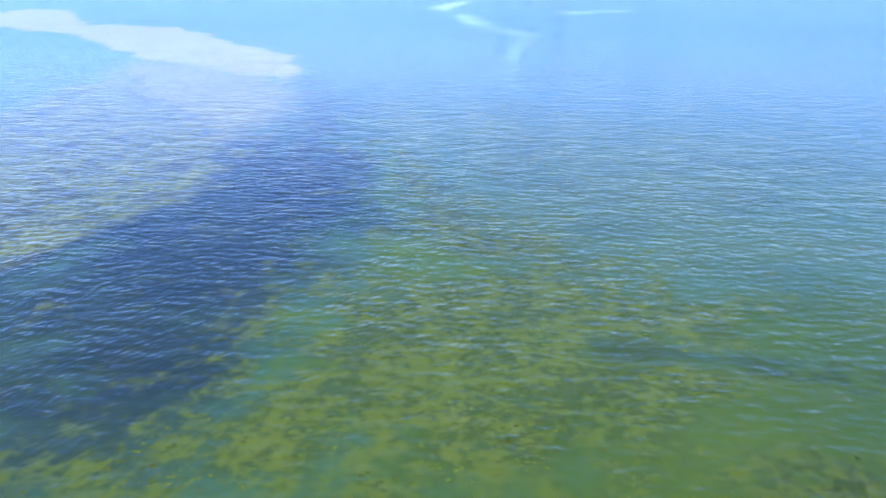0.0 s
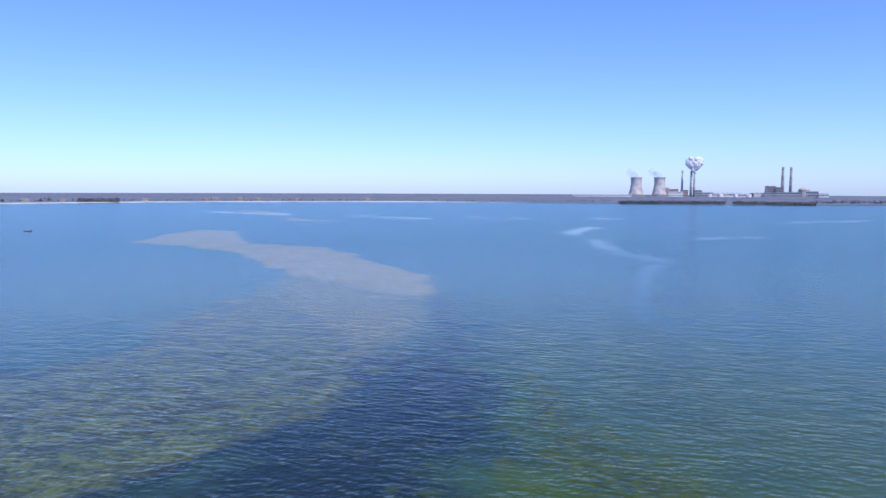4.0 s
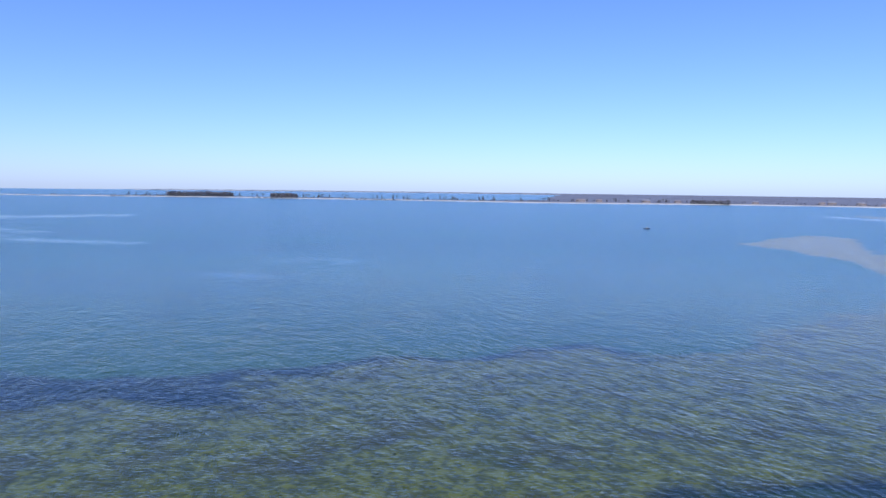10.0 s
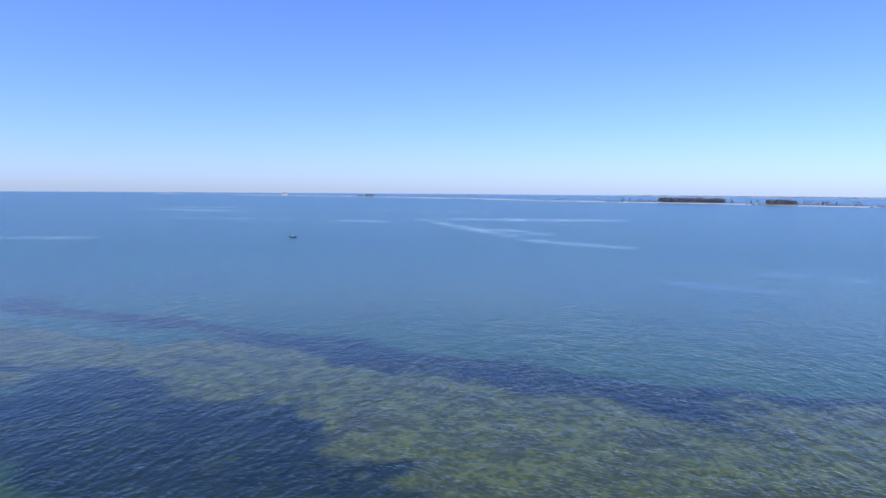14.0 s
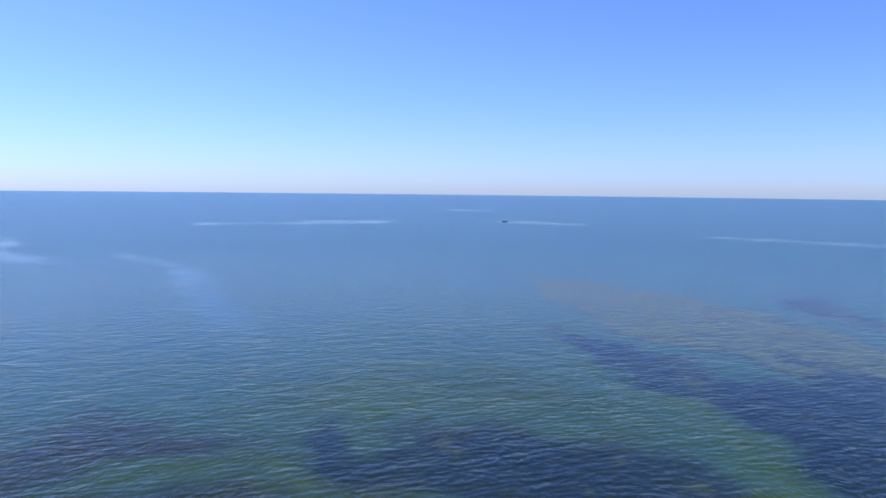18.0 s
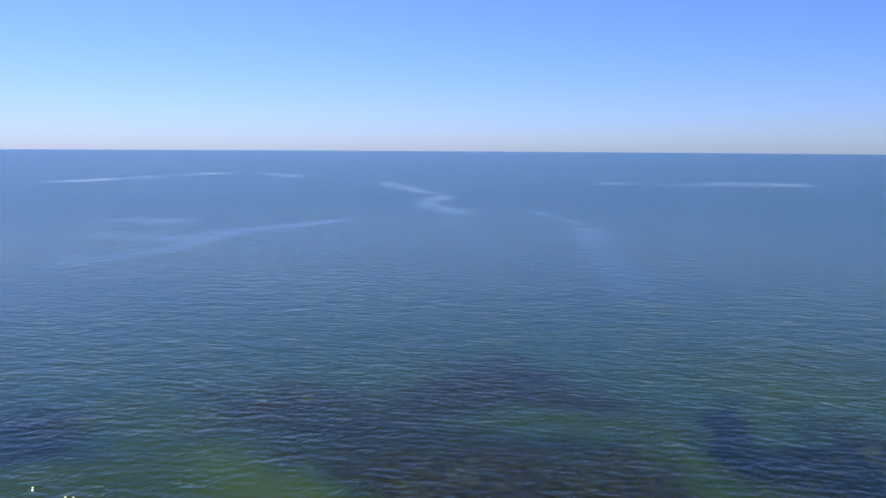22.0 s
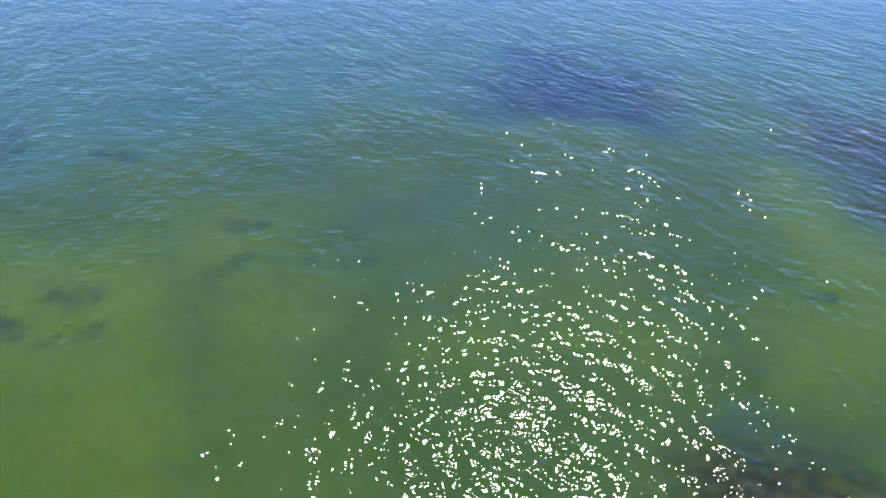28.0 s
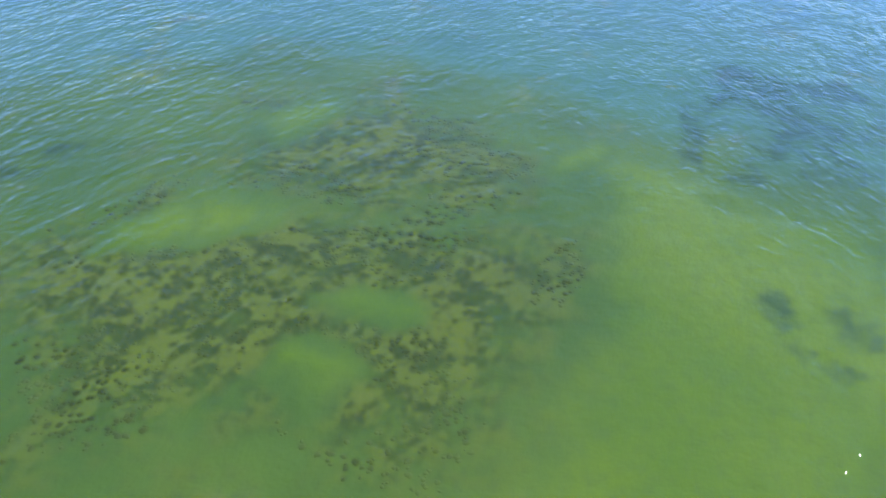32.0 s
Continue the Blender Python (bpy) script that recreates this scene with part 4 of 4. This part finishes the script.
# ---------------------------------------------------------------- woods and trees
def leaf_crown(bm, x, y, z0, z1, rad, rng, clumps):
    """A crown of small ragged leaf clumps."""
    for _ in range(clumps):
        u, a = rng.random(), rng.random() * 6.283
        q = rad * math.sqrt(rng.random()) * (0.55 + 0.45 * math.sin(math.pi * (0.15 + 0.8 * u)))
        c = Vector((x + q * math.cos(a), y + q * math.sin(a), z0 + (z1 - z0) * u))
        s = rad * (0.22 + 0.28 * rng.random())
        vs = [bm.verts.new(c + Vector((rng.uniform(-1, 1), rng.uniform(-1, 1), rng.uniform(-0.8, 0.8))).normalized() * s * rng.uniform(0.7, 1.2)) for _ in range(6)]
        for i, j, k in ((0, 1, 2), (3, 4, 5), (0, 2, 4), (1, 3, 5), (0, 3, 4), (1, 2, 5), (0, 1, 5), (2, 3, 4)):
            bm.faces.new((vs[i], vs[j], vs[k]))


def stem(bm, p, h):
    low = [bm.verts.new((p.x + 0.25 * c, p.y + 0.25 * s, p.z)) for c, s in ((1, 0), (0, 1), (-1, 0), (0, -1))]
    top = bm.verts.new((p.x, p.y, p.z + h))
    for k in range(4):
        bm.faces.new((low[k], low[(k + 1) % 4], top))


def wood(name, spans, label, mat=LEAF, seed=1):
    """Spans of (az0, az1, r0, r1, low, high, trees)."""
    rng = random.Random(seed)
    bm = bmesh.new()
    for a0, a1, r0, r1, low, high, n in spans:
        for _ in range(n):
            az, r = rng.uniform(a0, a1), rng.uniform(r0, r1)
            p = stand(az, r)
            if p.z < 0.0:
                p.z = -0.2
            h = rng.uniform(low, high)
            stem(bm, p, h * 0.5)
            leaf_crown(bm, p.x, p.y, p.z + h * 0.12, p.z + h, h * rng.uniform(0.4, 0.7), rng, 7)
    ob = part(name, bm, mat)
    return tagged(ob, label, "trees", kind="stuff")


def build_woods():
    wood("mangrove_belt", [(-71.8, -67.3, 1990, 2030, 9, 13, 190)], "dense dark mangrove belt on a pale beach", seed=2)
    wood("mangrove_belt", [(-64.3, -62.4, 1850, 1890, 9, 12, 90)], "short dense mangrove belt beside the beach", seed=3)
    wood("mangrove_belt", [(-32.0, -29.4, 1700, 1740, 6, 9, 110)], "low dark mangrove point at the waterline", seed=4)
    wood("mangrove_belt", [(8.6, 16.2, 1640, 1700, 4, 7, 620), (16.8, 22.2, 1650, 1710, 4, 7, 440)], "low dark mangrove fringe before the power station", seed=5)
    wood("shore_scrub", [(-43, 8, 1790, 1850, 2, 5, 420), (22, 38, 1860, 1960, 4, 8, 300), (-66, -58, 1800, 1880, 2, 4, 220), (-58, -43, 1670, 1760, 2, 4, 320), (-76, -66, 1990, 2060, 2, 4, 220)], "patchy scrub behind the beach, greyed by haze", SCRUB, seed=6)
    wood("far_woods", [(-42, 40, 2100, 2700, 1.5, 3.5, 420), (-42, 45, 2800, 3500, 1.5, 3, 700), (-42, 55, 3900, 4700, 1.5, 3, 1500), (4, 25, 1720, 3300, 1.5, 3, 700), (-73, -42, 4560, 4800, 3, 5, 700)], "far lowland woods beyond the marsh, greyed by haze", SCRUB, seed=7)
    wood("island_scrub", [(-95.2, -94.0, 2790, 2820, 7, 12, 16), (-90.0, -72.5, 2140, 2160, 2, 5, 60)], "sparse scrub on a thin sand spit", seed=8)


build_woods()


def seabed_z(x, y):
    """Height of the nearest corner of the ground sheet."""
    ring = int(np.searchsorted(SEABED_GRID["radii"], math.hypot(x, y)))
    spoke = round(math.atan2(x, y) / (2 * math.pi) * 720) % 720
    return float(SEABED_GRID["z"][1 + ring * 720 + spoke])


def build_seagrass(kind, reach, count, mat, label, seed):
    """Low ragged cushions growing on the sea floor of one kind of bed."""
    rng, pick = np.random.default_rng(seed), random.Random(seed)
    x, y = rng.uniform(-reach, reach, 90000), rng.uniform(-reach, reach, 90000)
    r = np.hypot(x, y)
    ring = np.minimum(np.searchsorted(SEABED_GRID["radii"], r), len(SEABED_GRID["radii"]) - 1)
    spoke = np.round(np.arctan2(x, y) / (2 * math.pi) * 720).astype(int) % 720
    grown = SEABED_GRID["layers"][kind][1 + ring * 720 + spoke]
    good = (grown > 0.55) & (r < reach) & (r > 6) & (fbm(x, y, 5.0, 3, seed) + rng.normal(0, 0.06, x.shape) > 0.52)
    bm = bmesh.new()
    for px, py in list(zip(x[good], y[good]))[:count]:
        px, py = float(px), float(py)
        z = seabed_z(px, py)
        size, n = pick.uniform(0.12, 0.34), 7
        outer, inner = [], []
        for i in range(n):
            a = 2 * math.pi * i / n
            q = size * pick.uniform(0.65, 1.25)
            outer.append(bm.verts.new((px + q * math.cos(a), py + q * math.sin(a), z - 0.05)))
            inner.append(bm.verts.new((px + q * 0.55 * math.cos(a + 0.2), py + q * 0.55 * math.sin(a + 0.2), z + size * pick.uniform(0.05, 0.12))))
        top = bm.verts.new((px, py, z + size * 0.13))
        for i in range(n):
            j = (i + 1) % n
            bm.faces.new((outer[i], outer[j], inner[j], inner[i]))
            bm.faces.new((inner[i], inner[j], top))
    ob = part("seagrass", bm, mat, smooth=True)
    return tagged(ob, label, "seagrass", kind="stuff")


def build_seagrass_beds():
    build_seagrass("reef2", 75, 2000, DARK_GRASS, "dark olive seagrass clumps on green sand under water", 41)
    build_seagrass("weed", 110, 1900, OLIVE_GRASS, "olive green weed clumps on a submerged slope", 42)
    build_seagrass("reef", 160, 1300, DARK_GRASS, "scattered dark turtle grass clumps on a shallow flat", 43)


build_seagrass_beds()


def make_tree(seed, hgt):
    rng = random.Random(seed)
    t = new("tree")
    bm = bmesh.new()
    tube(bm, (0, 0, -0.3), (rng.uniform(-0.3, 0.3), 0, hgt * 0.55), 0.32, 0.2, 7)
    for _ in range(5):
        a = rng.random() * 6.283
        tube(bm, (0, 0, hgt * rng.uniform(0.35, 0.55)), (math.cos(a) * hgt * 0.25, math.sin(a) * hgt * 0.25, hgt * rng.uniform(0.65, 0.85)), 0.13, 0.05, 5)
    part("trunk", bm, BARK, t)
    bm = bmesh.new()
    leaf_crown(bm, 0, 0, hgt * 0.22, hgt, hgt * rng.uniform(0.2, 0.3), rng, 46)
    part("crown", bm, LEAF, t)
    return tagged(t, "dark ragged evergreen tree standing on a sandy spit", "tree", "trees along the spit")


def make_palm(seed, hgt):
    rng = random.Random(seed)
    t = new("palm_tree")
    bm = bmesh.new()
    tube(bm, (0, 0, -0.3), (0.2, 0.1, hgt * 0.5), 0.26, 0.21, 7)
    tube(bm, (0.2, 0.1, hgt * 0.5), (0.5, 0.2, hgt * 0.85), 0.21, 0.17, 7)
    part("trunk", bm, BARK, t)
    bm = bmesh.new()
    for i in range(26):
        a, droop = rng.random() * 6.283, rng.uniform(-0.5, 0.9)
        d = Vector((math.cos(a), math.sin(a), 0))
        side = Vector((-d.y, d.x, 0))
        pts = [Vector((0.5, 0.2, hgt * 0.85)) + d * (2.3 * f) + Vector((0, 0, droop * 2.0 * f - 1.6 * f * f)) for f in (0, 0.35, 0.7, 1.0)]
        w = (0.12, 0.5, 0.45, 0.05)
        rows = [(bm.verts.new(p + side * k + Vector((0, 0, -0.12))), bm.verts.new(p), bm.verts.new(p - side * k + Vector((0, 0, -0.12)))) for p, k in zip(pts, w)]
        for q, s in zip(rows, rows[1:]):
            bm.faces.new((q[0], q[1], s[1], s[0]))
            bm.faces.new((q[1], q[2], s[2], s[1]))
    part("crown", bm, PALM_LEAF, t)
    return tagged(t, "tall grey green cabbage palm on the sand spit", "palm tree", "palms along the spit")


def build_spit_trees():
    kinds = [make_tree(11, 8.0), make_tree(12, 11.0), make_tree(15, 6.0), make_palm(14, 11.0)]
    rng = random.Random(21)
    spots = [-74.6, -74.0, -73.3, -72.6, -66.7, -65.4, -65.0, -61.9, -61.5, -61.1, -60.8, -60.4, -59.9, -58.9, -58.5, -57.4, -56.5, -56.2, -55.8, -54.6, -54.1, -53.8, -52.5, -51.2, -50.9, -50.2, -49.8, -49.4, -48.1, -47.8, -46.9, -44.8, -43.1, -42.6, -40.9, -39.7, -38.2, -37.7, -36.6, -34.4, -33.8]
    spots += [az + rng.uniform(-0.35, 0.35) for az in spots if rng.random() < 0.8]
    used = set()
    for az in spots:
        r = float(table(SHORE, np.array([az]))[0]) + rng.uniform(45, 95)
        i = rng.randrange(4)
        m = Matrix.Translation(stand(az, r, 0.2)) @ pose(0, 0, 0, 0, 0, rng.uniform(0, 360))
        if i in used:
            copy_thing(kinds[i], m)
        else:
            kinds[i].matrix_basis = m
            used.add(i)


build_spit_trees()


# ---------------------------------------------------------------- houses along the mainland beach
def make_house(w, d, hgt, wall, roof, label):
    t = new("house")
    part("wall", boxed(-w / 2, -d / 2, -0.4, w / 2, d / 2, hgt, 0.05), wall, t)
    bm = bmesh.new()
    e, top = 0.7, hgt + d * 0.28
    v = [bm.verts.new(c) for c in ((-w / 2 - e, -d / 2 - e, hgt), (w / 2 + e, -d / 2 - e, hgt), (w / 2 + e, d / 2 + e, hgt), (-w / 2 - e, d / 2 + e, hgt), (-w / 2 + d * 0.3, 0, top), (w / 2 - d * 0.3, 0, top))]
    for f in ((0, 1, 5, 4), (2, 3, 4, 5), (1, 2, 5), (3, 0, 4), (3, 2, 1, 0)):
        bm.faces.new([v[i] for i in f])
    part("roof", bm, roof, t)
    n = max(3, int(w / 4))
    for i in range(n):
        if i == n // 2:
            part("door", boxed(-0.55, -0.06, 0, 0.55, 0.08, 2.1, 0.02), ROOF_GREY, t).matrix_basis = pose(-w / 2 + w * (i + 0.5) / n, -d / 2, 0.05)
        else:
            o = part("window", boxed(-0.8, -0.06, -0.7, 0.8, 0.06, 0.7, 0.02), GLASS_DARK, t)
            o.matrix_basis = pose(-w / 2 + w * (i + 0.5) / n, -d / 2 - 0.02, hgt * 0.55)
            part("frame", boxed(-0.95, -0.03, -0.85, 0.95, 0.03, -0.72, 0.0), HULL_WHITE, o)
    return tagged(t, label, "house", "houses behind the beach")


def build_houses():
    rng = random.Random(5)
    kinds = [make_house(14, 9, 4.6, WALL_TAN, ROOF_RED, "tan stucco house with a terracotta roof behind the beach"),
             make_house(18, 10, 5.0, WALL_TAN, ROOF_GREY, "tan house with a grey hipped roof behind the beach"),
             make_house(22, 10, 4.6, WALL_TAN, ROOF_RED, "long tan house with a terracotta roof behind the beach"),
             make_house(14, 9, 4.5, WALL_TAN, ROOF_GREY, "small tan house with a grey roof behind the beach")]
    make_house(26, 12, 7.5, WHITE_PANEL, ROOF_GREY, "long white building with a grey roof on a bare sand spit").matrix_basis = Matrix.Translation(stand(-100.9, 3140, 0.0)) @ pose(0, 0, 0, 0, 0, 96)
    used = set()
    spots = [-40.2, -38.8, -35.3, -33.0, -27.6, -23.3, -22.7, -20.9, -19.5, -16.6, -11.2]
    for az in spots:
        i = rng.randrange(4)
        r = float(table(SHORE, np.array([az]))[0]) + (rng.uniform(70, 140) if az > -43 else 70)
        m = Matrix.Translation(stand(az, r, 0.0)) @ pose(0, 0, 0, 0, 0, -az + rng.uniform(-20, 20))
        if i in used:
            copy_thing(kinds[i], m)
        else:
            kinds[i].matrix_basis = m
            used.add(i)


build_houses()


# ---------------------------------------------------------------- boats
def make_boat(hull_mat, label, canopy):
    t = new("motor_boat")
    length, beam = 5.4, 2.0
    bm = bmesh.new()
    rows = []
    for i in range(11):
        f = i / 10
        x = -length / 2 + length * f
        b = beam / 2 * (1 - max(0, (f - 0.45) / 0.55) ** 2.2)
        keel = -0.28 + 0.42 * max(0, (f - 0.6) / 0.4) ** 2
        top = 0.42 + 0.28 * f * f
        b = max(b, 0.03)
        rows.append([bm.verts.new((x, y, z)) for y, z in ((-b, top), (-b * 0.92, 0.05 + keel * 0.3), (-b * 0.5, keel * 0.8), (0, keel), (b * 0.5, keel * 0.8), (b * 0.92, 0.05 + keel * 0.3), (b, top), (b - 0.08 if b > 0.1 else b * 0.5, top), (0, top - 0.22), (-b + 0.08 if b > 0.1 else -b * 0.5, top))])
    for p, q in zip(rows, rows[1:]):
        for k in range(10):
            bm.faces.new((p[k], p[(k + 1) % 10], q[(k + 1) % 10], q[k]))
    bm.faces.new(rows[0][::-1])
    bm.faces.new(rows[-1])
    part("hull", bm, hull_mat, t)
    part("console", boxed(-0.35, -0.4, 0.2, 0.35, 0.4, 1.25, 0.08), HULL_WHITE, t)
    ws = part("windscreen", boxed(0.2, -0.38, 1.25, 0.26, 0.38, 1.6, 0.01), GLASS_DARK, t)
    part("seat", boxed(-1.2, -0.45, 0.25, -0.75, 0.45, 0.8, 0.08), CANVAS, t)
    m = part("outboard_motor", boxed(-3.0, -0.22, 0.55, -2.62, 0.22, 1.15, 0.09), MOTOR_BLACK, t)
    part("leg", boxed(-2.9, -0.07, -0.3, -2.72, 0.07, 0.55, 0.03), MOTOR_BLACK, m)
    for x in (-0.9, 0.5) if canopy else ():
        for y in (-0.6, 0.6):
            part("canopy_post", tubed((x, y, 0.35), (x, y * 0.9, 2.1), 0.03, n=6), STEEL, t)
    if canopy:
        part("canopy", boxed(-1.15, -0.75, 2.1, 0.75, 0.75, 2.17, 0.03), CANVAS, t)
    return tagged(t, label, "boat", "boats on the flats")


def build_boats():
    for (x, y), turn, mat, canopy, label in (((-458, -79), 62, HULL_DARK, False, "dark blue open motor boat at rest on shallow water"),
                                     ((-338, 480), 10, HULL_DARK, False, "small dark open motor boat lying on calm water"),
                                     ((-443, -536), 150, HULL_DARK, False, "dark open motor boat far out on the flats")):
        make_boat(mat, label, canopy).matrix_basis = pose(x, y, 0.02, 0, 0, turn)


build_boats()
